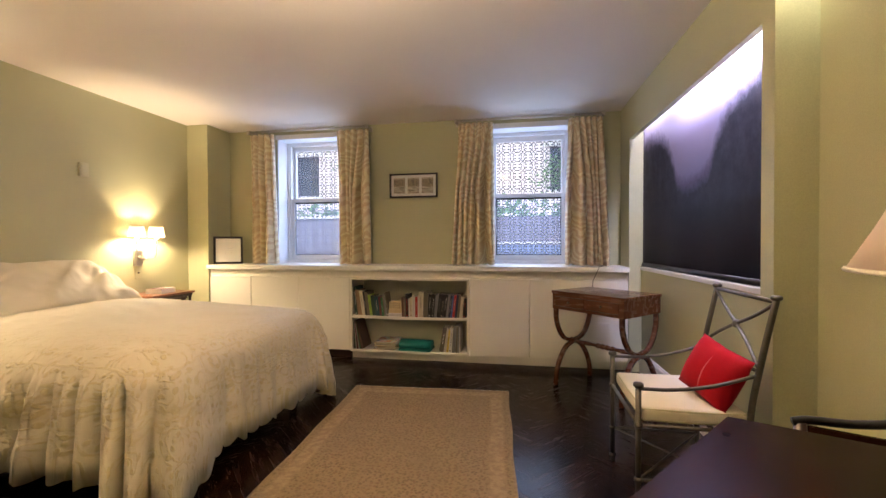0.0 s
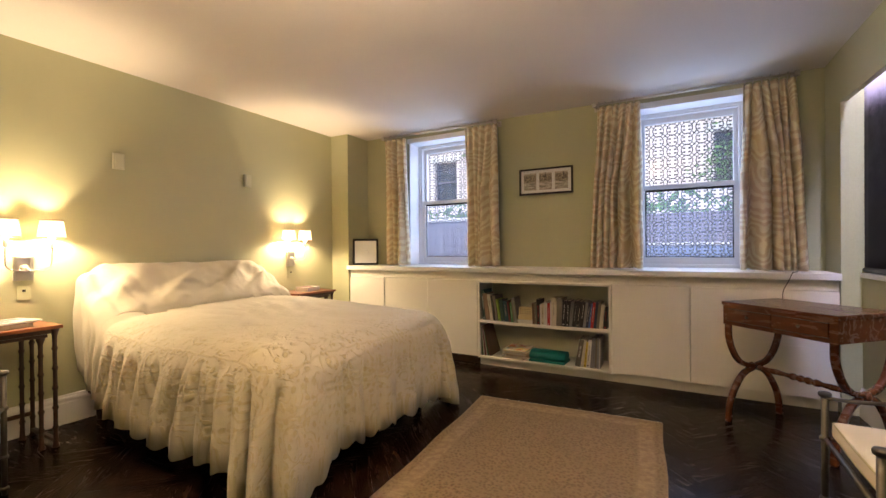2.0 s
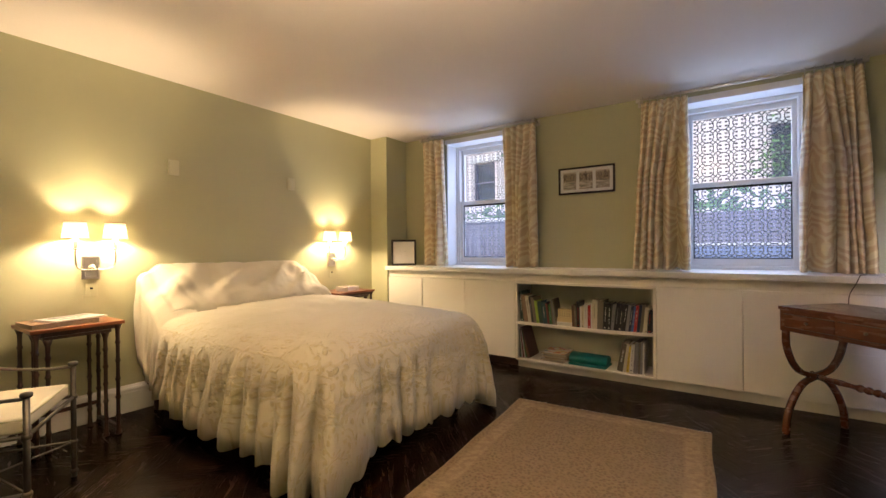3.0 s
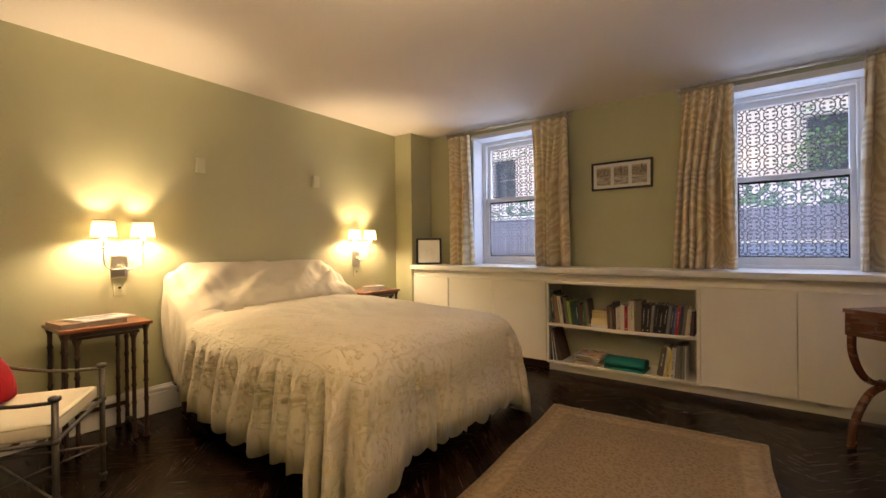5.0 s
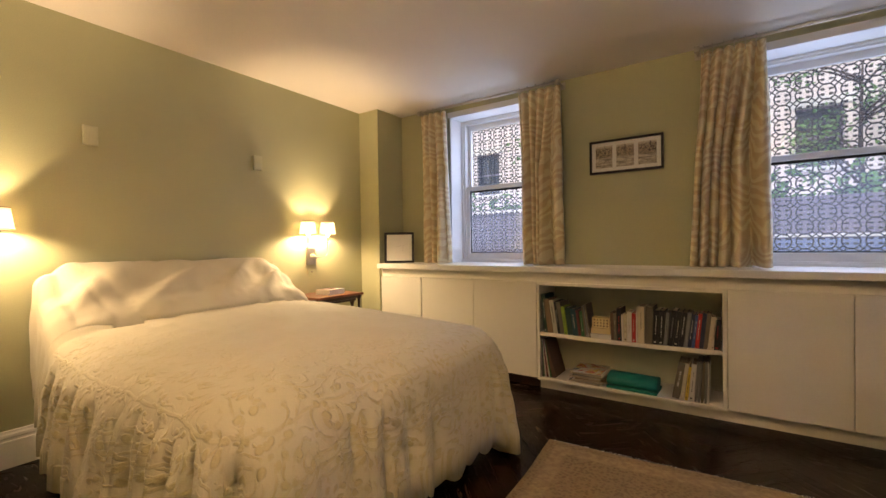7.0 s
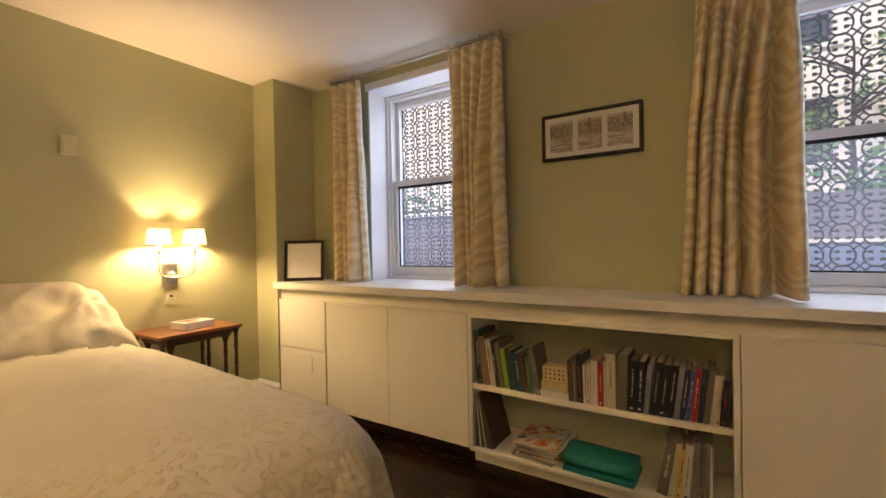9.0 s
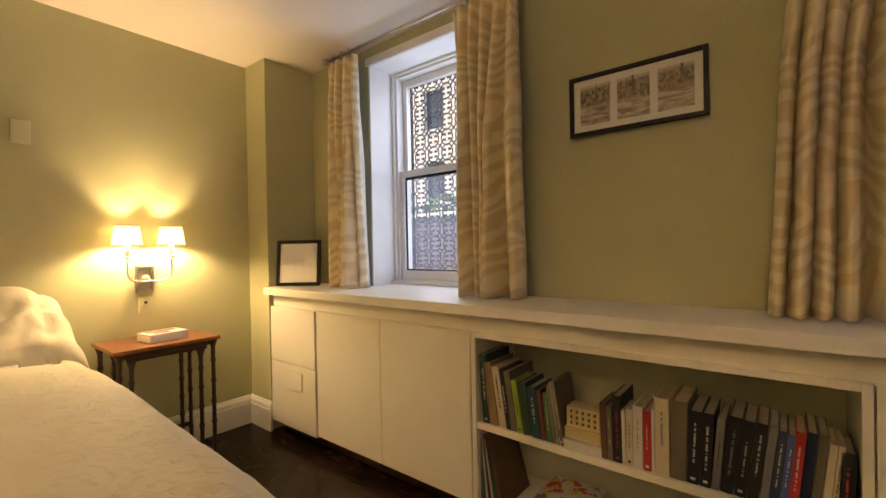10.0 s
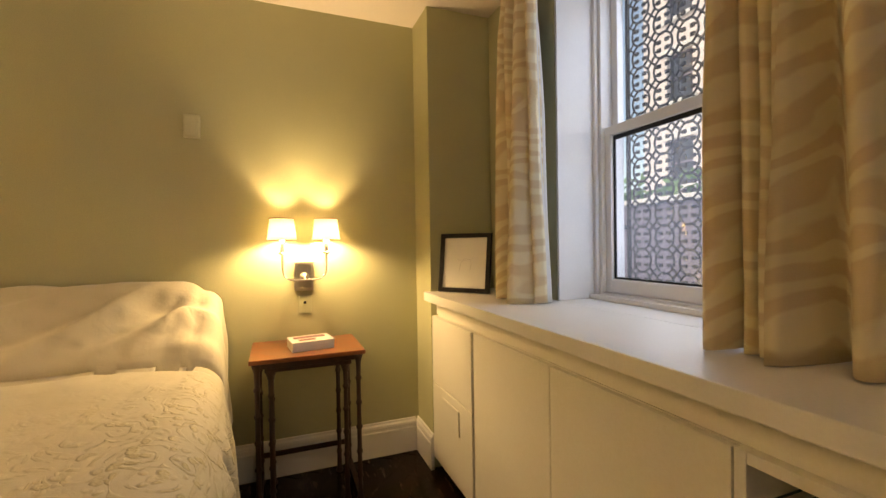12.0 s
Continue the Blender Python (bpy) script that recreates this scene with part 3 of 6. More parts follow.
Z1 = S1 - 0.004
row = [  # colour, width, height, depth, lean, title
    ("dgreen", 0.030, 0.285, 0.20, -4, "white"), ("tan", 0.040, 0.255, 0.19, -8, None), ("cream", 0.030, 0.245, 0.18, -8, "black"), ("black", 0.016, 0.24, 0.17, -8, "white"),
    ("taupe", 0.026, 0.235, 0.20, -8, None), ("lime", 0.022, 0.205, 0.15, -8, "green"), ("dgreen", 0.034, 0.20, 0.16, -7, None), ("teal", 0.036, 0.195, 0.15, -7, "cream"), ("maroon", 0.016, 0.19, 0.15, -7, None),
    ("green", 0.022, 0.185, 0.14, -5, "white"), ("taupe", 0.012, 0.215, 0.16, -7, None), ("grey", 0.010, 0.23, 0.16, -8, None), ("taupe", 0.012, 0.235, 0.16, -9, "cream")]
x = -0.552
for c, w, h, d, lean, ti in row:
    book(c, x, Z1 - (0.006 if abs(x) < 0.35 else 0.002), w, h, d, lean, ti)
    x += w + 0.0035
row = [("brown", 0.022, 0.19, 0.15, -2, None), ("taupe", 0.018, 0.185, 0.15, -2, "cream"), ("black", 0.030, 0.225, 0.16, -1, "red"), ("white", 0.012, 0.18, 0.13, -1, None), ("cream", 0.022, 0.19, 0.13, 0, "black"), ("white", 0.032, 0.205, 0.14, 0, "grey"), ("red", 0.026, 0.195, 0.14, 0, "white"), ("white", 0.010, 0.205, 0.13, 0, None),
       ("cream", 0.044, 0.245, 0.18, 0, "grey"), ("taupe", 0.048, 0.245, 0.19, 2, None), ("black", 0.036, 0.225, 0.17, 3, "white"), ("black", 0.032, 0.225, 0.17, 3, "white"), ("grey", 0.022, 0.215, 0.16, 5, "black"), ("black", 0.034, 0.23, 0.17, 7, "grey"), ("black", 0.032, 0.225, 0.17, 7, "cream"), ("black", 0.030, 0.225, 0.17, 7, "white"), ("grey", 0.022, 0.225, 0.16, 7, None),
       ("navy", 0.022, 0.215, 0.16, 7, "white"), ("blue", 0.018, 0.21, 0.15, 7, "white"), ("red", 0.024, 0.22, 0.16, 6, "white"), ("navy", 0.024, 0.225, 0.17, 6, None), ("taupe", 0.022, 0.225, 0.16, 6, None), ("cream", 0.018, 0.205, 0.15, 6, None), ("cream", 0.014, 0.205, 0.15, 6, "brown"), ("black", 0.034, 0.19, 0.15, 3, "red")]
x = -0.068
for c, w, h, d, lean, ti in row:
    w *= 0.91
    book(c, x, Z1 - 0.005 * (1 - (x / 0.575) ** 2) + w * math.sin(radians(lean)), w, h, d, lean, ti)
    x += w + 0.0016
Z0 = S0 + 0.0225
x = -0.57
for c, w, h, d, lean, ti in [("grey", 0.006, 0.27, 0.2, 0, None), ("green", 0.006, 0.27, 0.2, -2, None), ("white", 0.008, 0.28, 0.2, -4, None), ("maroon", 0.010, 0.28, 0.2, -6, None), ("white", 0.006, 0.275, 0.2, -8, None), ("green", 0.008, 0.28, 0.2, -9, None), ("brown", 0.008, 0.285, 0.2, -11, None), ("brown", 0.016, 0.29, 0.22, -16, None)]:
    book(c, x, Z0 + abs(lean) * 0.0002, w, h, d, lean, ti, name="magazine")
    x += w + 0.006
x = 0.30
for c, w, h, d, lean, ti in [("taupe", 0.05, 0.235, 0.19, 10, "white"), ("cream", 0.026, 0.235, 0.19, 8, None), ("yellow", 0.022, 0.215, 0.18, 7, "black"), ("white", 0.034, 0.235, 0.18, 5, "black"), ("grey", 0.014, 0.25, 0.2, 4, None), ("grey", 0.018, 0.255, 0.2, 3, None), ("taupe", 0.018, 0.25, 0.2, 3, None), ("grey", 0.016, 0.26, 0.2, 2, None), ("white", 0.010, 0.25, 0.2, 1, None)]:
    w *= 0.82
    book(c, x, Z0 + 0.001 + w * math.sin(radians(lean)), w, h, d, lean, ti)
    x += w + 0.004


def print_material():
    """Bright printed cover: patches of several inks."""
    m, t, p = nodes_of("printed_cover")
    v = coords(t, (9, 7, 9))
    a, b = noise_of(t, v, 1.6, 3, 0.6, 0.6), noise_of(t, v, 3.1, 4, 0.6)
    col = mixed(t, ramp(t, a, 0.52, 0.55), (0.62, 0.60, 0.56), (0.48, 0.05, 0.04))
    col = mixed(t, ramp(t, b, 0.56, 0.60), col, (0.60, 0.46, 0.10))
    col = mixed(t, ramp(t, a, 0.40, 0.36), col, (0.10, 0.16, 0.20))
    t.links.new(col, p.inputs["Base Color"])
    p.inputs["Roughness"].default_value = 0.3
    return m


M_PRINT = print_material()


def flat_magazine(x, y, z, w, d, h, colour, turn, cover=None):
    b = thing("magazine", "glossy magazine in a flat pile", "magazine", pose(x, y, z, 0, 0, turn), "piled magazines")
    part("page_block", boxes(((-w / 2, -d / 2, 0.0005), (w / 2, d / 2, h - 0.0008)), bevel=0.0004), M_PAPER, b)
    part("cover", boxes(((-w / 2 - 0.0005, -d / 2 - 0.0005, h - 0.0007), (w / 2 + 0.0005, d / 2 + 0.0005, h))), BOOK[colour], b)
    if cover:
        part("cover_print", boxes(((-w * 0.47, -d * 0.47, h + 0.0001), (w * 0.47, d * 0.47, h + 0.0005))), M_PRINT, b)


zz = Z0
for k, (c, cov) in enumerate([("grey", None), ("white", None), ("tan", None), ("white", None), ("grey", None), ("cream", None), ("white", "red")]):
    flat_magazine(-1.025 - 0.245 + 0.012 * (k % 3), 4.255 + 0.006 * (k % 2), zz, 0.22, 0.27, 0.0105, c, 3 * ((k * 7) % 5) - 6, cov)
    zz += 0.011

# teal folded case and a small pale building model on a box
M_TEAL = surface("teal_cloth", (0.0, 0.13, 0.11), (0.0, 0.18, 0.15), 0.55, 6, 200, 0.25)
case = thing("cloth_case", "folded teal cloth case lying on the shelf", "case", pose(-1.025 + 0.055, 4.225, Z0, 0, 0, -2))
bm = bmesh.new()
tube(bm, [(-0.16, 0, 0), (-0.155, 0, 0), (0.155, 0, 0), (0.16, 0, 0)], [0.03, 0.046, 0.046, 0.03], 14)
bmesh.ops.scale(bm, vec=(1, 2.1, 1), verts=bm.verts)
bmesh.ops.translate(bm, vec=(0, 0, 0.046), verts=bm.verts)
part("roll", bm, M_TEAL, case, smooth=True)
part("flap", box(bmesh.new(), (-0.155, -0.11, 0.0005), (0.165, 0.09, 0.018), 0.006), M_TEAL, case)
M_PALE = surface("pale_plaster", (0.66, 0.54, 0.30), (0.60, 0.47, 0.24), 0.8, 10, 120, 0.2)
pbox = thing("flat_box", "white flat cardboard box on the shelf", "box", pose(-1.025 - 0.150, 4.19, Z1 - 0.006))
part("carton", box(bmesh.new(), (-0.085, -0.06, 0), (0.085, 0.06, 0.032), 0.002), BOOK["white"], pbox)
model = thing("building_model", "pale yellow miniature building with rows of windows", "ornament", pose(-1.025 - 0.145, 4.195, Z1 + 0.0262))
part("base_block", box(bmesh.new(), (-0.066, -0.045, 0), (0.066, 0.045, 0.038), 0.003), M_PALE, model)
W, H = 0.12, 0.072
for i in range(6):
    xa = -W / 2 + i * (W - 0.012) / 5
    part("pier", box(bmesh.new(), (xa, -0.035, 0.0382), (xa + 0.012, 0.035, 0.038 + H)), M_PALE, model)
for k in range(4):
    za = 0.038 + k * (H - 0.010) / 3
    part("floor_band", box(bmesh.new(), (-W / 2 + 0.0002, -0.0348, za + 0.0004), (W / 2 - 0.0002, 0.0348, za + 0.0096)), M_PALE, model)
part("core", boxes(((-W / 2 + 0.002, -0.029, 0.0382), (W / 2 - 0.002, 0.029, 0.038 + H - 0.001))), BOOK["brown"], model, "dark window recesses")


# ---- curtains ----
def curtain_material():
    """Ivory cloth with wandering tan zebra bands that follow the cloth into its folds."""
    m, t, p = nodes_of("zebra_linen")
    cloth = t.nodes.new("ShaderNodeAttribute")
    cloth.attribute_name = "cloth"
    v = cloth.outputs["Vector"]
    sep = t.nodes.new("ShaderNodeSeparateXYZ")
    t.links.new(v, sep.inputs[0])

    def calc(op, a, b=0.0):
        n = t.nodes.new("ShaderNodeMath")
        n.operation = op
        for k, q in enumerate((a, b)):
            if isinstance(q, (int, float)):
                n.inputs[k].default_value = q
            else:
                t.links.new(q, n.inputs[k])
        return n.outputs[0]
    wander = noise_of(t, v, 2.3, 2, 0.5, 0.4)
    fork = noise_of(t, v, 11.0, 2, 0.5)
    arch = calc("PINGPONG", sep.outputs[0], 0.11)
    phase = calc("ADD", calc("MULTIPLY", sep.outputs[1], 2 * math.pi / 0.082), calc("ADD", calc("MULTIPLY", wander, 56.0), calc("ADD", calc("MULTIPLY", fork, 6.0), calc("MULTIPLY", arch, 55.0))))
    band = calc("MULTIPLY_ADD", calc("SINE", phase), 0.5)
    t.nodes[-1].inputs[2].default_value = 0.5
    weave = noise_of(t, v, 420, 3)
    col = mixed(t, ramp(t, band, 0.30, 0.66), (0.93, 0.84, 0.61), (0.80, 0.665, 0.435))
    col = mixed(t, 0.2, col, weave, "OVERLAY")
    t.links.new(col, p.inputs["Base Color"])
    r = node(t, "ShaderNodeMapRange", To_Min=0.45, To_Max=0.8)
    t.links.new(band, r.inputs[0])
    t.links.new(r.outputs[0], p.inputs["Roughness"])
    bumped(t, p, weave, 0.25, 0.0008)
    out = t.nodes["Material Output"]
    tr = t.nodes.new("ShaderNodeBsdfTranslucent")
    t.links.new(col, tr.inputs[0])
    mix = t.nodes.new("ShaderNodeMixShader")
    mix.inputs[0].default_value = 0.24
    t.links.new(p.outputs[0], mix.inputs[1])
    t.links.new(tr.outputs[0], mix.inputs[2])
    t.links.new(mix.outputs[0], out.inputs[0])
    return m


M_CURTAIN = curtain_material()
M_LINING = translucent("white_curtain_lining", (0.78, 0.77, 0.74), 0.25)
ROD_Y, ROD_Z = 4.345, 2.363


def curtain(x_top0, x_top1, x_bot0, x_bot1, folds, seed):
    rng = random.Random(seed)
    c = thing("curtain", "beige and tan zebra-patterned curtain hanging in folds", "curtain", pose((x_top0 + x_top1) / 2, ROD_Y, LEDGE), "window curtains")
    ox = (x_top0 + x_top1) / 2
    nu, nv, H = folds * 18, 34, ROD_Z - 0.028 - LEDGE
    ph = [rng.uniform(-0.9, 0.9) for _ in range(folds + 2)]
    am = [rng.uniform(0.55, 1.5) for _ in range(folds + 2)]
    dr = [rng.uniform(-0.012, 0.012) for _ in range(folds + 2)]
    # folds of uneven width, gathered evenly at the heading
    wide = [rng.choice((0.35, 0.5, 0.8, 1.3, 1.9)) for _ in range(folds)]
    edge = [sum(wide[:k]) / sum(wide) for k in range(folds + 1)]

    def surf(u, v):
        f = u * folds
        i = min(int(f), folds - 1)
        k = f - i
        s = k * k * (3 - 2 * k)
        phase, amp, drop = (1 - s) * ph[i] + s * ph[i + 1], (1 - s) * am[i] + s * am[i + 1], (1 - s) * dr[i] + s * dr[i + 1]
        loose = min(1.0, v * 2.2)
        along = (1 - loose) * u + loose * (edge[i] + (edge[i + 1] - edge[i]) * k)
        wide0, wide1 = x_top0 + (x_bot0 - x_top0) * v, x_top1 + (x_bot1 - x_top1) * v
        a = 2 * math.pi * f + phase * (0.3 + 1.2 * v)
        depth = (0.034 + 0.030 * v) * (1 + (amp - 1) * loose) * (0.55 + 0.45 * (1 - loose) + 0.45 * loose * min(1.5, wide[i]))
        y = depth * (0.5 + 0.5 * min(1.0, v * 6)) * (math.sin(a) + 0.24 * math.sin(2 * a + 1.3)) + 0.007 * math.sin(5 * v + 9 * u)
        xx = wide0 + (wide1 - wide0) * along + 0.013 * math.cos(a) * amp * min(1.0, 0.3 + 2 * v)
        xx += 0.006 * noise.noise(Vector((u * 6, v * 4, seed)))
        z = H * (1 - v) + (0.006 + drop * 0.5 + 0.004 * math.sin(a)) * v
        return xx - ox, y, max(z, 0.003)
    for nm, off, mat in (("cloth", 0.0, M_CURTAIN), ("lining", 0.007, M_LINING)):
        bm = bmesh.new()
        cloth = bm.verts.layers.float_vector.new("cloth")
        grid = []
        for j in range(nv + 1):
            r = []
            for i in range(nu + 1):
                x, y, z = surf(i / nu, j / nv)
                r.append(bm.verts.new((x, y + off, z if not off else z - (0.002 if j < nv else 0.0))))
                k = min(int(folds * i / nu), folds - 1)
                r[-1][cloth] = (0.13 * folds * (edge[k] + (edge[k + 1] - edge[k]) * (folds * i / nu - k)) + 0.9 * seed, H * (1 - j / nv), 0)
            grid.append(r)
        for j in range(nv):
            for i in range(nu):
                bm.faces.new((grid[j][i], grid[j + 1][i], grid[j + 1][i + 1], grid[j][i + 1]))
        o = part(nm, bm, mat, c, smooth=True)
        s = o.modifiers.new("thickness", "SOLIDIFY")
        s.thickness, s.offset = 0.0025, 0
    for i in range(folds):
        x, y, z = surf((i + 0.25) / folds, 0)
        part("ring", tube(bmesh.new(), [(x + 0.0, 0.019 * math.cos(a), ROD_Z - LEDGE + 0.019 * math.sin(a)) for a in np.linspace(0, 2 * math.pi, 16, endpoint=False)], 0.0028, 6, closed=True), M_CHROME, c, "polished nickel ring", True)
        part("hook", tube(bmesh.new(), [(x, 0, ROD_Z - LEDGE - 0.0195), (x, y * 0.5, H - 0.002), (x, y, H - 0.03)], 0.0022, 5), M_CHROME, c, smooth=True)
    return c


curtain(-2.87, -2.59, -2.86, -2.545, 4, 11)
curtain(-1.865, -1.51, -1.85, -1.49, 5, 12)
curtain(-0.565, -0.225, -0.64, -0.21, 6, 13)
curtain(0.49, 0.80, 0.465, 0.865, 6, 14)


def curtain_rod(x0, x1):
    r = thing("curtain_rod", "polished nickel curtain rod with square end brackets", "curtain rod", pose((x0 + x1) / 2, ROD_Y, ROD_Z), "curtain rods")
    h = (x1 - x0) / 2
    part("rod", tube(bmesh.new(), [(-h, 0, 0), (h, 0, 0)], 0.0095, 12), M_CHROME, r, smooth=True)
    for s in (-1, 1):
        part("finial", box(bmesh.new(), (s * h - 0.016, -0.016, -0.018), (s * h + 0.016, 0.016, 0.018), 0.004), M_CHROME, r)
        part("bracket", box(bmesh.new(), (s * h - 0.006, 0.0165, -0.006), (s * h + 0.006, NORTH - ROD_Y - 0.007, 0.006), 0.002), M_CHROME, r)
        part("wall_plate", box(bmesh.new(), (s * h - 0.02, NORTH - ROD_Y - 0.0065, -0.028), (s * h + 0.02, NORTH - ROD_Y, 0.028), 0.002), M_CHROME, r)


curtain_rod(-2.885, -1.52)
curtain_rod(-0.585, 0.815)


# ---- wall things ----
def picture_frame(name, label, m, w, h, border, depth, glaze=True):
    f = thing(name, label, "picture frame", m)
    b = border
    part("frame", boxes(((-w / 2, -depth, 0), (-w / 2 + b, 0, h)), ((w / 2 - b, -depth, 0), (w / 2, 0, h)), ((-w / 2 + b, -depth, 0), (w / 2 - b, 0, b)), ((-w / 2 + b, -depth, h - b), (w / 2 - b, 0, h)), bevel=0.002), M_BLACK, f)
    part("mat_board", boxes(((-w / 2 + b, -depth * 0.5, b), (w / 2 - b, -depth * 0.5 + 0.003, h - b))), M_MAT, f)
    return f


def photo_material(name, seed):
    m, t, p = nodes_of(name)
    shift = t.nodes.new("ShaderNodeVectorMath")
    shift.inputs[1].default_value = (seed * 3.7, 0, seed * 1.3)
    t.links.new(coords(t, (1, 0.01, 1), kind=0), shift.inputs[0])
    v = shift.outputs[0]
    sep = t.nodes.new("ShaderNodeSeparateXYZ")
    t.links.new(coords(t, kind=0), sep.inputs[0])
    height = sep.outputs[2]
    # pale sky and street, dark trunks and branches, a shaded row of fronts across the middle
    tall = t.nodes.new("ShaderNodeMapping")
    tall.inputs["Scale"].default_value = (6.5, 1, 1.6)
    t.links.new(v, tall.inputs[0])
    flat = t.nodes.new("ShaderNodeMapping")
    flat.inputs["Scale"].default_value = (1.5, 1, 9)
    t.links.new(v, flat.inputs[0])
    fronts = mixed(t, ramp(t, noise_of(t, v, 9, 6, 0.7), 0.4, 0.6), (0.06, 0.042, 0.026), (0.42, 0.34, 0.23))
    col = mixed(t, ramp(t, height, 0.86, 1.0), fronts, (0.66, 0.59, 0.49))
    street = mixed(t, ramp(t, noise_of(t, flat.outputs[0], 1.0, 5, 0.65), 0.42, 0.58), (0.20, 0.17, 0.13), (0.60, 0.53, 0.43))
    col = mixed(t, ramp(t, height, 0.52, 0.40), col, street)
    trunks = mixed(t, ramp(t, height, 0.40, 0.52), (0, 0, 0), ramp(t, noise_of(t, tall.outputs[0], 1.0, 4, 0.6, 0.4), 0.55, 0.62))
    col = mixed(t, trunks, col, (0.10, 0.075, 0.05))
    t.links.new(col, p.inputs["Base Color"])
    p.inputs["Roughness"].default_value = 0.35
    return m


trip = picture_frame("photo_frame", "black frame with three sepia photographs in a mat", pose(-1.055, NORTH, 1.625), 0.515, 0.253, 0.017, 0.022)
for k in range(3):
    cx = -0.151 + 0.151 * k
    part("photograph", boxes(((cx - 0.061, -0.0135, 0.044), (cx + 0.061, -0.0112, 0.209))), photo_material("sepia_photo_%d" % k, k + 1), trip, "sepia street photograph")
part("pane", boxes(((-0.24, -0.018, 0.0175), (0.24, -0.0165, 0.2355))), M_PICGLASS, trip)

small = picture_frame("leaning_frame", "black frame with a faint line drawing leaning on the ledge", pose(-3.064, 4.232, LEDGE + 0.001, -8, 0, 38), 0.285, 0.298, 0.022, 0.018)
M_PENCIL = surface("pencil_grey", (0.45, 0.44, 0.42), (0.52, 0.51, 0.48), 0.8, 20, 100, 0.05)
bm = bmesh.new()
tube(bm, smooth_path([(-0.03, 0, 0.10), (-0.02, 0, 0.15), (0.01, 0, 0.17), (0.035, 0, 0.15), (0.03, 0, 0.11)]), 0.0007, 4)
tube(bm, smooth_path([(-0.045, 0, 0.165), (0.0, 0, 0.16), (0.05, 0, 0.172)]), 0.0007, 4)
bmesh.ops.translate(bm, vec=(0, -0.0098, 0), verts=bm.verts)
part("pencil_drawing", bm, M_PENCIL, small)

M_PLATE = surface("sage_painted_plate", (0.56, 0.55, 0.37), (0.59, 0.58, 0.40), 0.45, 4, 140, 0.04)
for _y, _z in ((1.953, 1.757), (2.995, 1.755)):
    s = thing("wall_plate", "sage painted blank cover plate on the wall", "cover plate", pose(WEST, _y, _z), "cover plates")
    part("plate", box(bmesh.new(), (0, -0.036, -0.056), (0.021, 0.036, 0.056), 0.005), M_PLATE, s)
    part("rim", boxes(((0.0212, -0.026, -0.046), (0.0245, 0.026, 0.046)), bevel=0.001), M_PLATE, s)


def sconce(y, z):
    s = thing("wall_sconce", "lit nickel wall sconce with two ivory shades", "wall lamp", pose(WEST, y, z), "bedside sconces")
    part("backplate", box(bmesh.new(), (0, -0.048, -0.075), (0.016, 0.048, 0.075), 0.003), M_CHROME, s)
    part("plate_rim", boxes(((0.0162, -0.038, -0.065), (0.022, -0.031, 0.065)), ((0.0162, 0.031, -0.065), (0.022, 0.038, 0.065)), ((0.0162, -0.031, -0.065), (0.022, 0.031, -0.058)), ((0.0162, -0.031, 0.058), (0.022, 0.031, 0.065)), bevel=0.0015), M_CHROME, s)
    part("boss", lathe(bmesh.new(), [(0.004, 0), (0.02, 0.004), (0.022, 0.012), (0.014, 0.02), (0.014, 0.03), (0.003, 0.034)], 16), M_CHROME, s, smooth=True).matrix_basis = pose(0.022, 0, 0.0, 0, 90, 0)
    part("stem", tube(bmesh.new(), smooth_path([(0.02, 0, 0.0), (0.07, 0, -0.002), (0.105, 0, -0.012)]), 0.006, 8), M_CHROME, s, smooth=True)
    for sd in (-1, 1):
        arm = part("arm", tube(bmesh.new(), smooth_path([(0.105, 0, -0.012), (0.105, sd * 0.05, -0.012), (0.105, sd * 0.088, 0.0), (0.105, sd * 0.105, 0.035), (0.105, sd * 0.105, 0.115)]), 0.0052, 8), M_CHROME, s, smooth=True)
        part("drip_cup", lathe(bmesh.new(), [(0.005, 0.115), (0.019, 0.121), (0.021, 0.125), (0.012, 0.128)], 16, (0.105, sd * 0.105, 0)), M_CHROME, arm, smooth=True)
        part("candle_sleeve", lathe(bmesh.new(), [(0.0105, 0.128), (0.0105, 0.170), (0.008, 0.173)], 14, (0.105, sd * 0.105, 0)), M_MAT, arm, smooth=True)
        part("bulb", lathe(bmesh.new(), [(0.004, 0.174), (0.012, 0.180), (0.014, 0.187), (0.009, 0.193)], 12, (0.105, sd * 0.105, 0)), M_BULB, arm, "lit bulb", True)
        sh = bmesh.new()
        lathe(sh, [(0.069, 0.187), (0.0655, 0.215), (0.060, 0.260), (0.0555, 0.293)], 28, (0.105, sd * 0.105, 0), cap=False)
        o = part("shade", sh, M_SHADE, s, "ivory cloth shade with dark edging", True)
        o.modifiers.new("thickness", "SOLIDIFY").thickness = 0.0015
        for r, zz in ((0.0695, 0.187), (0.056, 0.293)):
            part("trim", tube(bmesh.new(), [(0.105 + r * math.cos(a), sd * 0.105 + r * math.sin(a), zz) for a in np.linspace(0, 2 * math.pi, 28, endpoint=False)], 0.0022, 5, closed=True), M_NTOP, o, smooth=True)
    return s


for _y, _z in SCONCES:
    sconce(_y, _z)
    o = thing("wall_outlet", "sage painted switch plate with a dark toggle", "switch", pose(WEST, _y + 0.002, 0.872), "bedside switches")
    part("plate", box(bmesh.new(), (0, -0.033, -0.045), (0.006, 0.033, 0.045), 0.002), M_WALL, o)
    part("toggle", box(bmesh.new(), (0.006, -0.007, 0.004), (0.016, 0.007, 0.018), 0.002), M_BLACK, o)


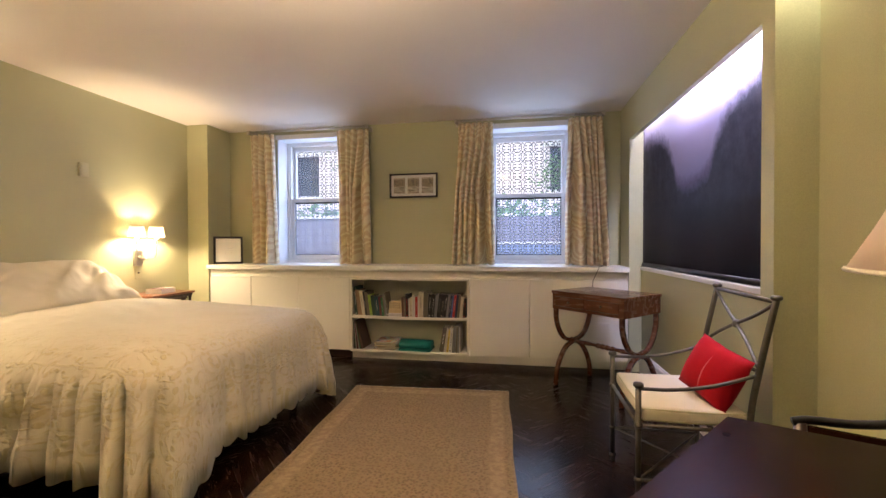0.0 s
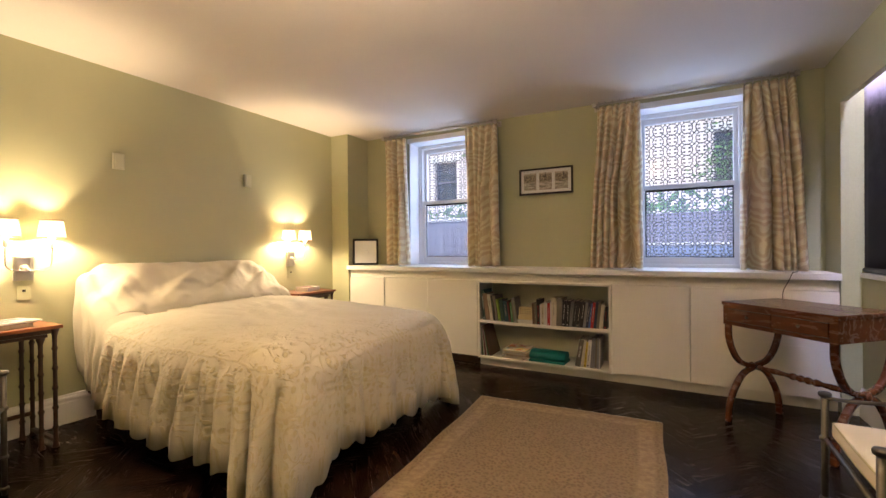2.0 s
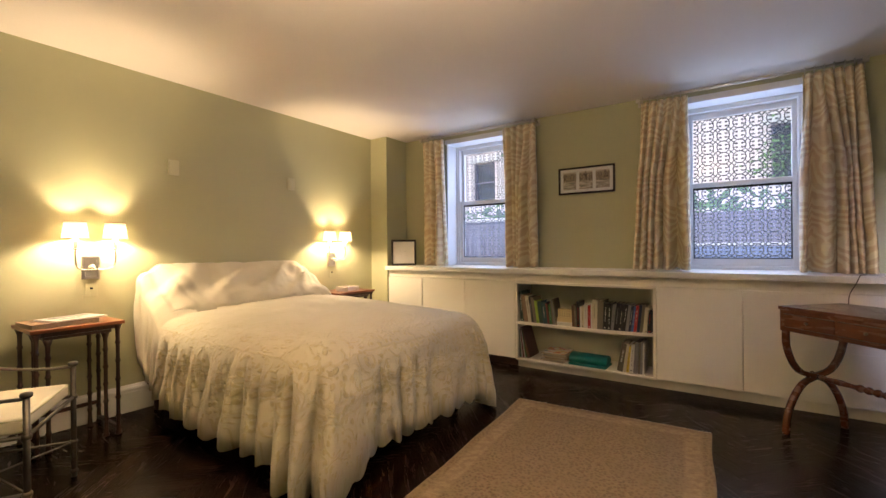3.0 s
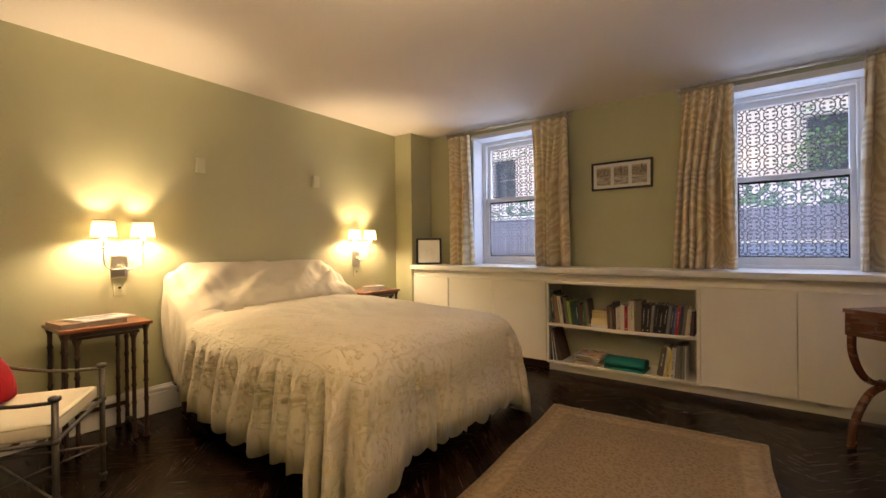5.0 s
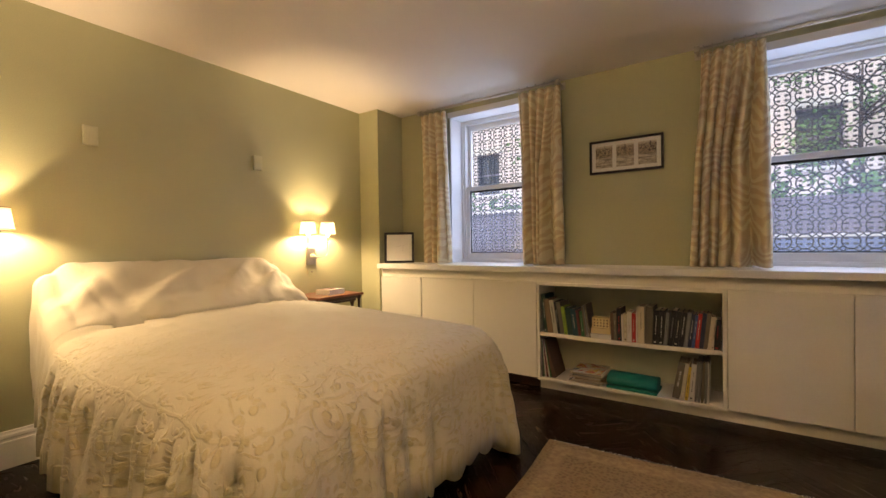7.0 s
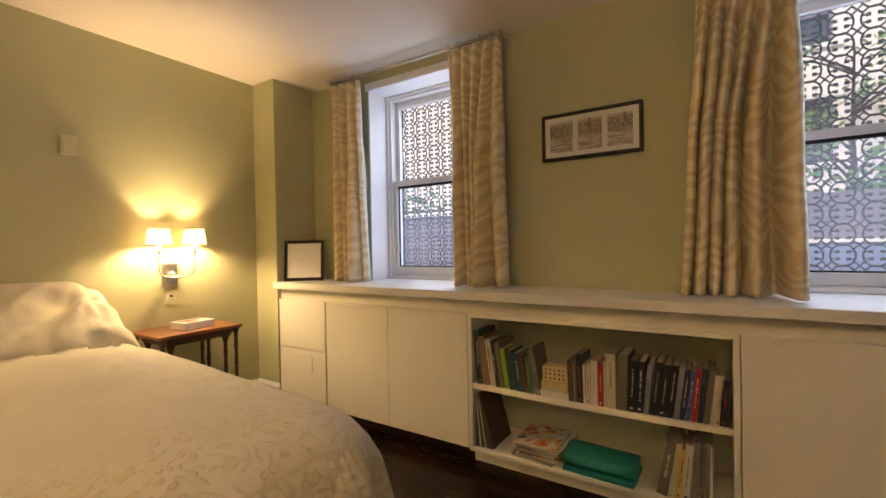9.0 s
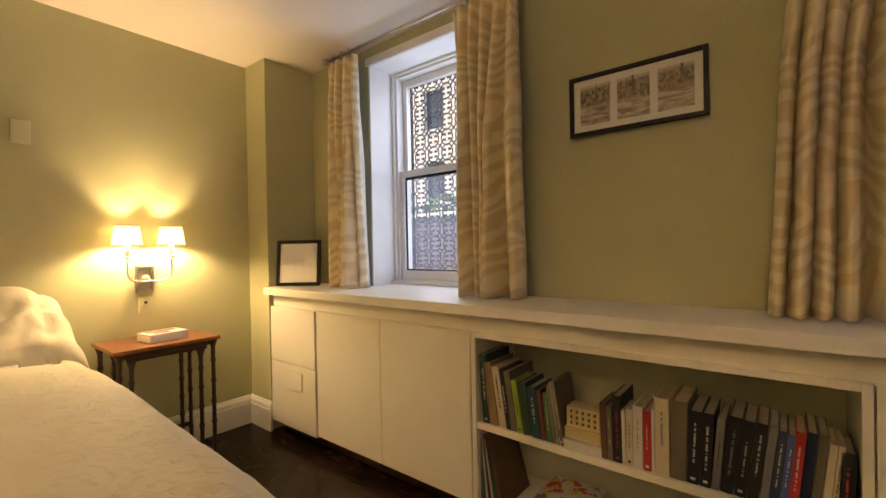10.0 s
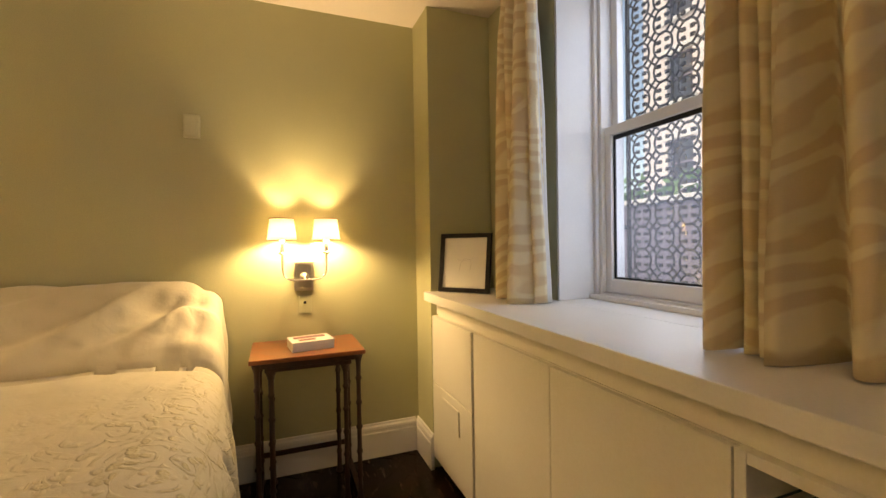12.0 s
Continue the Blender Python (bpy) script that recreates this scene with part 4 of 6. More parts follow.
# unseen bowl pendant, added to carry the fill lamp and aim it upward
pl = thing("added_fill_pendant", "unseen pendant lamp with an open ivory metal bowl, added for fill light", "pendant lamp", pose(-0.75, 0.95, CEIL))
part("canopy", lathe(bmesh.new(), [(0.05, -0.02), (0.055, -0.016), (0.055, 0.0)], 24), M_CHROME, pl, smooth=True)
part("rod", tube(bmesh.new(), [(0, 0, -0.02), (0, 0, -0.26)], 0.005, 8), M_CHROME, pl, smooth=True)
part("socket", lathe(bmesh.new(), [(0.012, -0.29), (0.016, -0.285), (0.016, -0.26)], 12), M_CHROME, pl, smooth=True)
bowl = part("bowl", lathe(bmesh.new(), [(0.003, -0.435), (0.07, -0.43), (0.13, -0.41), (0.18, -0.375), (0.205, -0.335)], 36, cap=False), M_MAT, pl, "ivory metal bowl", True)
bowl.modifiers.new("thickness", "SOLIDIFY").thickness = 0.003
for k in range(3):
    a = 2 * math.pi * k / 3
    part("stay", tube(bmesh.new(), [(0.005 * math.cos(a), 0.005 * math.sin(a), -0.2), (0.204 * math.cos(a), 0.204 * math.sin(a), -0.334)], 0.002, 5), M_CHROME, pl)
# ---- bed ----
BX0, BX1, BY0, BY1, BZ = -3.42, -1.575, 1.765, 3.035, 0.68
bed = thing("bed", "double bed with dark legs under a draped bedspread", "bed", pose(-2.45, 2.39, 0))
part("mattress", box(bmesh.new(), (-0.93, -0.63, 0.36), (0.86, 0.64, 0.59), 0.06, 3), M_MAT, bed)
part("bed_base", box(bmesh.new(), (-0.93, -0.66, 0.18), (0.90, 0.66, 0.355), 0.01), M_DARKWOOD, bed)
part("headboard", box(bmesh.new(), (-0.995, -0.60, 0.18), (-0.94, 0.60, 0.93), 0.01), M_DARKWOOD, bed)
for sx in (-0.88, 0.85):
    for sy in (-0.6, 0.6):
        part("leg", lathe(bmesh.new(), [(0.025, 0), (0.03, 0.01), (0.03, 0.1795)], 12, (sx, sy, 0)), M_DARKWOOD, bed, smooth=True)


def spread_material():
    """Cream cotton with raised floral stitching, denser in rows on the skirt."""
    m, t, p = nodes_of("embroidered_bedspread")

    def att(name, out="Fac"):
        n = t.nodes.new("ShaderNodeAttribute")
        n.attribute_name = name
        return n.outputs[out]

    def calc(op, a, b=0.5):
        n = t.nodes.new("ShaderNodeMath")
        n.operation = op
        for i, v in enumerate((a, b)):
            if isinstance(v, (int, float)):
                n.inputs[i].default_value = v
            else:
                t.links.new(v, n.inputs[i])
        return n.outputs[0]
    v = att("pattern", "Vector")
    nz = node(t, "ShaderNodeTexNoise", Scale=9.0, Detail=3)
    t.links.new(v, nz.inputs["Vector"])
    warp = t.nodes.new("ShaderNodeVectorMath")
    warp.operation = "MULTIPLY_ADD"
    warp.inputs[1].default_value = (0.07, 0.07, 0.0)
    t.links.new(nz.outputs[1], warp.inputs[0])
    t.links.new(v, warp.inputs[2])
    leafs = node(t, "ShaderNodeTexVoronoi", Scale=27.0)
    t.links.new(warp.outputs[0], leafs.inputs["Vector"])
    curl = node(t, "ShaderNodeTexVoronoi", Scale=8.0)
    t.links.new(warp.outputs[0], curl.inputs["Vector"])
    scrolls = ramp(t, calc("SINE", calc("MULTIPLY", curl.outputs["Distance"], 30.0)), 0.35, 0.8)
    petals = ramp(t, leafs.outputs["Distance"], 0.40, 0.26)
    where = ramp(t, calc("ADD", noise_of(t, v, 8.5, 2), calc("MULTIPLY", att("embroidery"), 0.15)), 0.46, 0.53)
    motif = calc("MULTIPLY", calc("MAXIMUM", calc("MULTIPLY", calc("MULTIPLY", scrolls, 0.8), ramp(t, noise_of(t, v, 17.0, 2), 0.42, 0.6)), calc("MULTIPLY", petals, 0.85)), calc("MULTIPLY", where, att("embroidery")))
    # stitched lines along the skirt
    f = att("hem")
    for at in (0.26, 0.50, 0.56, 0.62):
        line = ramp(t, calc("ABSOLUTE", calc("SUBTRACT", f, at)), 0.013, 0.006)
        motif = calc("MAXIMUM", motif, calc("MULTIPLY", line, calc("MULTIPLY", att("embroidery"), calc("ADD", calc("MULTIPLY", petals, 0.4), 0.45))))
    fine = noise_of(t, v, 330, 3)
    thread = noise_of(t, v, 70, 4)
    broad = noise_of(t, v, 4, 3)
    col = mixed(t, motif, (0.59, 0.53, 0.385), (0.51, 0.43, 0.225))
    col = mixed(t, calc("MULTIPLY", ramp(t, broad, 0.4, 0.7), 0.35), col, (0.54, 0.475, 0.315))
    col = mixed(t, 0.14, col, fine, "OVERLAY")
    t.links.new(col, p.inputs["Base Color"])
    r = node(t, "ShaderNodeMapRange", To_Min=0.8, To_Max=0.36)
    t.links.new(motif, r.inputs[0])
    t.links.new(r.outputs[0], p.inputs["Roughness"])
    p.inputs["Sheen Weight"].default_value = 0.2
    fold_map = t.nodes.new("ShaderNodeMapping")
    fold_map.inputs["Scale"].default_value = (13, 2.2, 1)
    t.links.new(att("folds", "Vector"), fold_map.inputs[0])
    crinkle = noise_of(t, fold_map.outputs[0], 1.0, 3, 0.5, 0.6)
    h = calc("ADD", calc("MULTIPLY", motif, calc("ADD", calc("MULTIPLY", thread, 1.6), 0.3)), calc("ADD", calc("MULTIPLY", fine, 0.15), calc("ADD", calc("MULTIPLY", crinkle, calc("MULTIPLY", att("gather"), 3.0)), calc("MULTIPLY", noise_of(t, coords(t, (1, 1, 1)), 11.0, 4, 0.55, 0.8), 1.0))))
    bumped(t, p, h, 0.85, 0.0042)
    return m


M_SPREAD = spread_material()


def bed_top(x, y):
    """Height of the cover over the bed."""
    z = BZ + 0.012 * math.sin(2.1 * x + 1.0) * math.sin(2.7 * y) + 0.02 * (1 - ((x + 2.4) / 1.0) ** 2)
    e = min((BX1 - x) / 0.30, (y - BY0) / 0.25, (BY1 - y) / 0.25, 1.0)
    z -= 0.018 * (1 - max(0.0, e)) ** 2
    z += 0.02 * min(1.0, max(0.0, (-2.3 - x) / 0.5))
    side = max(0.0, 1 - (y - BY0) / 0.22) ** 2
    k = min(1.0, max(0.0, (x - (-3.36)) / (0.36 + 0.04 * side)))
    k = k ** (1.5 - 0.4 * min(1.0, side))
    head = 1.025 - 0.015 * abs(y - 2.4) - 0.004 * math.sin(6 * y) - 0.05 * max(0, 1 - (y - BY0) / 0.09) ** 2 - 0.05 * max(0, 1 - (BY1 - y) / 0.09) ** 2
    z = head * (1 - k) + z * k
    wr = noise.noise(Vector((x * 3.0, y * 2.2, 3.1))) * 0.010 + (1 - k) * (0.25 + 0.65 * min(1.0, k * 5)) * noise.noise(Vector((x * 5 + y * 9.0, y * 2.0 - x * 4, 7.0))) * 0.016 + abs(noise.noise(Vector((x * 2.2 + y * 5.5, y * 3.0 - x * 3, 2.0)))) * 0.012 * (1 if x < -2.4 else 0.5) + noise.noise(Vector((x * 9.0 + y * 4, y * 6.0, 1.0))) * 0.004
    crease = abs(noise.noise(Vector((y * 3.2 + x * 5.5, y * 0.8 - x * 0.9, 4.0)))) * (1 - k) * min(1.0, max(0.0, (x + 3.40) / 0.06))
    wr -= 0.12 * crease * min(1.0, k * 6)
    return z + wr + max(0.0, 1 - 1.6 * side) * (-0.022 * math.exp(-((x + 3.0) / 0.014) ** 2) + 0.012 * math.exp(-((x + 3.06) / 0.05) ** 2))


def head_crease(x, y):
    """How far the cover's creases stand out from the steep face at the head."""
    h = min(1.0, max(0.0, (x + 3.38) / 0.40))
    face = min(1.0, 5 * h) * min(1.0, 5 * (1 - h))
    fan = 0.0
    for d, spin in ((y - BY0 + 0.06, 7.0), (BY1 - y + 0.06, 9.0)):
        a = math.atan2(d, 0.05 + 0.36 * h)
        fan += max(0.0, 1 - d / 0.62) * (abs(math.sin(a * spin + 2.4 * noise.noise(Vector((d * 4, h * 2, spin))))) - 0.6)
    slack = abs(noise.noise(Vector((y * 3.6 + h * 2.6, h * 3.6 - y * 1.6, 6.0)))) + 0.6 * abs(noise.noise(Vector((y * 9.0 + h * 4.5, h * 6.0 - y * 3.0, 9.0))))
    return face * (0.016 * fan - 0.028 * slack)


def bedspread():
    sp = thing("bedspread", "cream embroidered bedspread with a scalloped hem over the bed", "bedspread", pose(0, 0, 0))
    rc = 0.10
    # outline of the top, from the head's near corner round the foot to the head's far corner
    line = []
    for i in range(300):
        line.append((BX0 + (BX1 - rc - BX0) * i / 300, BY0, 0, -1))
    for i in range(48):
        a = radians(-90 + 90 * i / 48)
        line.append((BX1 - rc + rc * math.cos(a), BY0 + rc + rc * math.sin(a), math.cos(a), math.sin(a)))
    for i in range(200):
        line.append((BX1, BY0 + rc + (BY1 - BY0 - 2 * rc) * i / 200, 1, 0))
    for i in range(48):
        a = radians(90 * i / 48)
        line.append((BX1 - rc + rc * math.cos(a), BY1 - rc + rc * math.sin(a), math.cos(a), math.sin(a)))
    for i in range(91):
        line.append((BX1 - rc - (BX1 - rc - BX0) * i / 90, BY1, 0, 1))
    n = len(line)
    bm = bmesh.new()
    deep = bm.verts.layers.float.new("embroidery")
    pat = bm.verts.layers.float_vector.new("pattern")
    folds_of = bm.verts.layers.float_vector.new("folds")
    gather_of = bm.verts.layers.float.new("gather")
    hem_of = bm.verts.layers.float.new("hem")
    # the top: rows across, from the near edge to the far edge
    nu, nv = 140, 100

    def inside(x, y):
        """Pull a point of the square grid in to the rounded foot corners."""
        for cy, s in ((BY0 + rc, -1), (BY1 - rc, 1)):
            dx, dy = x - (BX1 - rc), (y - cy) * s
            if dx > 0 and dy > 0:
                m = max(dx, dy)
                f = m / math.hypot(dx, dy)
                return BX1 - rc + dx * f, cy + dy * f * s
        return x, y
    top = []
    for j in range(nv + 1):
        r = []
        for i in range(nu + 1):
            x, y = inside(BX0 + (BX1 - BX0) * i / nu, BY0 + (BY1 - BY0) * j / nv)
            v = bm.verts.new((x + head_crease(x, y), y, bed_top(x, y)))
            rim_near = min(BX1 - x, y - BY0, BY1 - y)
            v[deep] = min(1.0, max(0.0, (x + 2.85) * 3.0)) * (0.24 + 0.76 * max(0.0, 1 - rim_near / 0.26))
            v[pat] = (x, y, 0)
            v[folds_of] = (x * 0.55 + y * 0.5, y * 1.2 - x * 0.6, 0)
            r.append(v)
        top.append(r)
    for j in range(nv):
        for i in range(nu):
            bm.faces.new((top[j][i], top[j][i + 1], top[j + 1][i + 1], top[j + 1][i]))
    # the hanging skirt
    m = 30
    arc_len, rings = 0.0, []
    for k, (x, y, ox, oy) in enumerate(line):
        if k:
            arc_len += math.hypot(x - line[k - 1][0], y - line[k - 1][1]) + (0.0115 if ox and oy else 0)
        z0 = bed_top(x, y)
        near, foot, far = oy < -0.5, ox > 0.5, oy > 0.5
        corner = abs(ox * oy) * 2
        calm = min(1.0, max(0.0, (-2.30 - x) / 0.5))
        head = min(1.0, max(0.0, (-2.6 - x) / 0.75))
        hem = (0.155 if near else 0.135) + 0.20 * head * head - 0.13 * corner
        hem += 0.012 - (0.032 if foot else 0.018) * abs(math.sin(arc_len * math.pi / 0.115 + 0.8 * math.sin(arc_len * 5))) + 0.018 * math.sin(arc_len * 3.3)
        hem = max(hem, 0.006)
        col = []
        for j in range(1, m + 1):
            f = j / m
            d = f * (z0 - hem)
            r = 0.15 - 0.08 * head
            out = r * math.sin(min(d / r, math.pi / 2))
            drop = r * (1 - math.cos(min(d / r, math.pi / 2))) + max(0, d - r * math.pi / 2)
            drop = drop / max(1e-6, r + (z0 - hem) - r * math.pi / 2) * (z0 - hem) if f > 0.999 else drop
            fold = f ** 0.85
            out += fold * (0.045 + 0.09 * corner - 0.02 * head)
            # the cloth is gathered into a stitched line and falls from it in folds
            plain_foot = abs(ox) * (1 - corner)
            under = min(1.0, max(0.0, (d - 0.165) / 0.12))
            turn = arc_len * 2 * math.pi / (0.165 + 0.02 * plain_foot) + 8.0 * noise.noise(Vector((arc_len * 1.9, 0.35 * f, 2.0))) - 5.0 * head * d
            size = max(0.1, 1 + 1.7 * noise.noise(Vector((arc_len * 4.3, 1.0, 8.0))))
            crest = 2 * abs(math.sin(turn / 2)) - 1.2
            out += crest * under * (0.15 + 0.85 * f) * size * (0.052 - 0.034 * plain_foot + 0.024 * corner - 0.030 * calm)
            gather = 2 * abs(math.sin(arc_len * math.pi / 0.052 + 5.0 * noise.noise(Vector((arc_len * 5.0, 0.8 * f, 3.0))))) ** 0.8 - 1.1
            out += gather * under * (1 - 0.9 * f) * (0.016 - 0.011 * plain_foot) * max(0.2, 1 + 1.5 * noise.noise(Vector((arc_len * 6.0, 2.0, 4.0)))) * (1 - calm)
            out -= 0.004 * abs(oy) * math.exp(-((d - 0.185) / 0.016) ** 2) * (1 - calm)
            out += noise.noise(Vector((arc_len * 8 + 4 * d, d * 6, 5.0))) * 0.008 * min(1.0, 3 * f)
            g = under * (1 - 0.5 * head)
            lean = fold * 0.02 * math.sin(arc_len * 8)
            v = bm.verts.new((x + ox * out + lean * abs(oy), y + oy * out + lean * abs(ox), z0 - drop))
            if v.co.x < WEST + 0.012:
                v.co.x = WEST + 0.012
            v[deep] = 1.0
            v[pat] = (x + ox * d, y + oy * d, 0)
            v[hem_of] = f
            v[folds_of] = (arc_len, d, 0)
            v[gather_of] = g
            if near and x < -2.9 or far and x < -2.9:
                v[deep] *= min(1.0, max(0.0, (x + 3.0) * 6))
            col.append(v)
        rings.append(col)
    for k in range(n - 1):
        for j in range(m - 1):
            bm.faces.new((rings[k][j], rings[k][j + 1], rings[k + 1][j + 1], rings[k + 1][j]))
    # join the skirt's first row to the top's rim by nearest rim vertices in order
    rim = [top[0][i] for i in range(nu)] + [top[j][nu] for j in range(nv)] + [top[nv][i] for i in range(nu, -1, -1)]
    i = k = 0
    while i < len(rim) - 1 or k < n - 1:
        a = (rim[min(i + 1, len(rim) - 1)].co - rings[k][0].co).length if i < len(rim) - 1 else 1e9
        b = (rim[i].co - rings[min(k + 1, n - 1)][0].co).length if k < n - 1 else 1e9
        if a <= b:
            bm.faces.new((rim[i], rings[k][0], rim[i + 1]))
            i += 1
        else:
            bm.faces.new((rim[i], rings[k][0], rings[k + 1][0]))
            k += 1
    bmesh.ops.recalc_face_normals(bm, faces=bm.faces)

    def zone(f):
        c = f.calc_center_median()
        if c.x < -3.01:
            return "headboard_cover"
        return "spread_panel"
    labels = {"headboard_cover": "smooth cream cover over the headboard", "spread_panel": "embroidered cream panel falling in folds"}
    kept = {f.index: zone(f) for f in bm.faces} if bm.faces.index_update() is None else {}
    for name, label in labels.items():
        piece = bm.copy()
        piece.faces.ensure_lookup_table()
        bmesh.ops.delete(piece, geom=[piece.faces[i] for i, z in kept.items() if z != name], context="FACES")
        o = part(name, piece, M_SPREAD, sp, label, smooth=True)
        s = o.modifiers.new("thickness", "SOLIDIFY")
        s.thickness, s.offset = 0.004, -1
    bm.free()


bedspread()


# ---- bedside tables ----
def bamboo_leg(bm, x, y, z0, z1):
    """A slim turned leg with ring knuckles."""
    prof = [(0.017, 0), (0.019, 0.008), (0.013, 0.02)]
    h = z1 - z0
    for k in range(1, 6):
        z = h * k / 6
        prof += [(0.0105, z - 0.012), (0.0145, z - 0.004), (0.0145, z + 0.004), (0.0105, z + 0.012)]
    prof += [(0.012, h - 0.04), (0.018, h - 0.02), (0.024, h)]
    return lathe(bm, prof, 12, (x, y, z0))


def side_table(y, front, depth, width, stretcher_far):
    t = thing("bedside_table", "mahogany nesting side table with slim turned legs", "side table", pose(WEST + 0.02 + depth / 2, y, 0), "bedside tables")
    w, d, H = width / 2, depth / 2, 0.70
    part("tabletop", box(bmesh.new(), (-d, -w, H - 0.020), (d, w, H), 0.005, 3), M_NTOP, t, "reddish mahogany top")
    for x0 in (-d + 0.02, d - 0.035):
        part("apron", boxes(((x0, -w + 0.02, H - 0.045), (x0 + 0.015, w - 0.02, H - 0.0205))), M_DARKWOOD, t)
    for sx in (-1, 1):
        for sy in (-1, 1):
            part("leg", bamboo_leg(bmesh.new(), sx * (d - 0.03), sy * (w - 0.03), 0.0, H - 0.0205), M_DARKWOOD, t, smooth=True)
            part("inner_leg", bamboo_leg(bmesh.new(), sx * (d - 0.055), sy * (w - 0.085), 0.0, H - 0.065), M_DARKWOOD, t, smooth=True)
    for sy in (-1, 1):
        part("foot_rail", box(bmesh.new(), (-d + 0.02, sy * (w - 0.03) - 0.011, 0.03), (d - 0.02, sy * (w - 0.03) + 0.011, 0.05), 0.003), M_DARKWOOD, t)
    part("stretcher", box(bmesh.new(), (-d + 0.024, -w + 0.03, 0.125), (-d + 0.036, w - 0.03, 0.15), 0.003), M_DARKWOOD, t)
    part("inner_top", box(bmesh.new(), (-d + 0.03, -w + 0.06, H - 0.066), (d - 0.03, w - 0.06, H - 0.0485), 0.003), M_DARKWOOD, t)


side_table(1.275, -2.97, 0.38, 0.435, False)
side_table(3.485, -3.05, 0.38, 0.49, True)


def lying_book(name, label, x, y, z, w, d, h, turn, colour, cover):
    b = thing(name, label, "book", pose(x, y, z, 0, 0, turn))
    part("page_block", boxes(((-w / 2 + 0.002, -d / 2 + 0.002, 0.002), (w / 2 - 0.002, d / 2 - 0.002, h - 0.002))), M_PAPER if colour != "white" else M_MAT, b)
    part("cover", boxes(((-w / 2, -d / 2, h - 0.002), (w / 2, d / 2, h)), ((-w / 2, -d / 2, 0), (w / 2, d / 2, 0.0018)), bevel=0.0006), BOOK[colour], b)
    part("cover_print", boxes(((-w * 0.35, -d * 0.38, h + 0.0001), (-w * 0.05, d * 0.38, h + 0.0006)), ((w * 0.05, -d * 0.3, h + 0.0001), (w * 0.3, d * 0.1, h + 0.0006))), BOOK[cover], b)


lying_book("thick_book", "thick white paperback lying on the bedside table", -3.21, 3.50, 0.7005, 0.15, 0.19, 0.042, 8, "white", "maroon")
lying_book("hardback_book", "large brown hardback lying on the bedside table", -3.23, 1.22, 0.7005, 0.25, 0.31, 0.024, 4, "tan", "brown")
lying_book("picture_magazine", "open-faced white picture magazine on a hardback", -3.22, 1.28, 0.7255, 0.21, 0.27, 0.008, 14, "white", "grey")


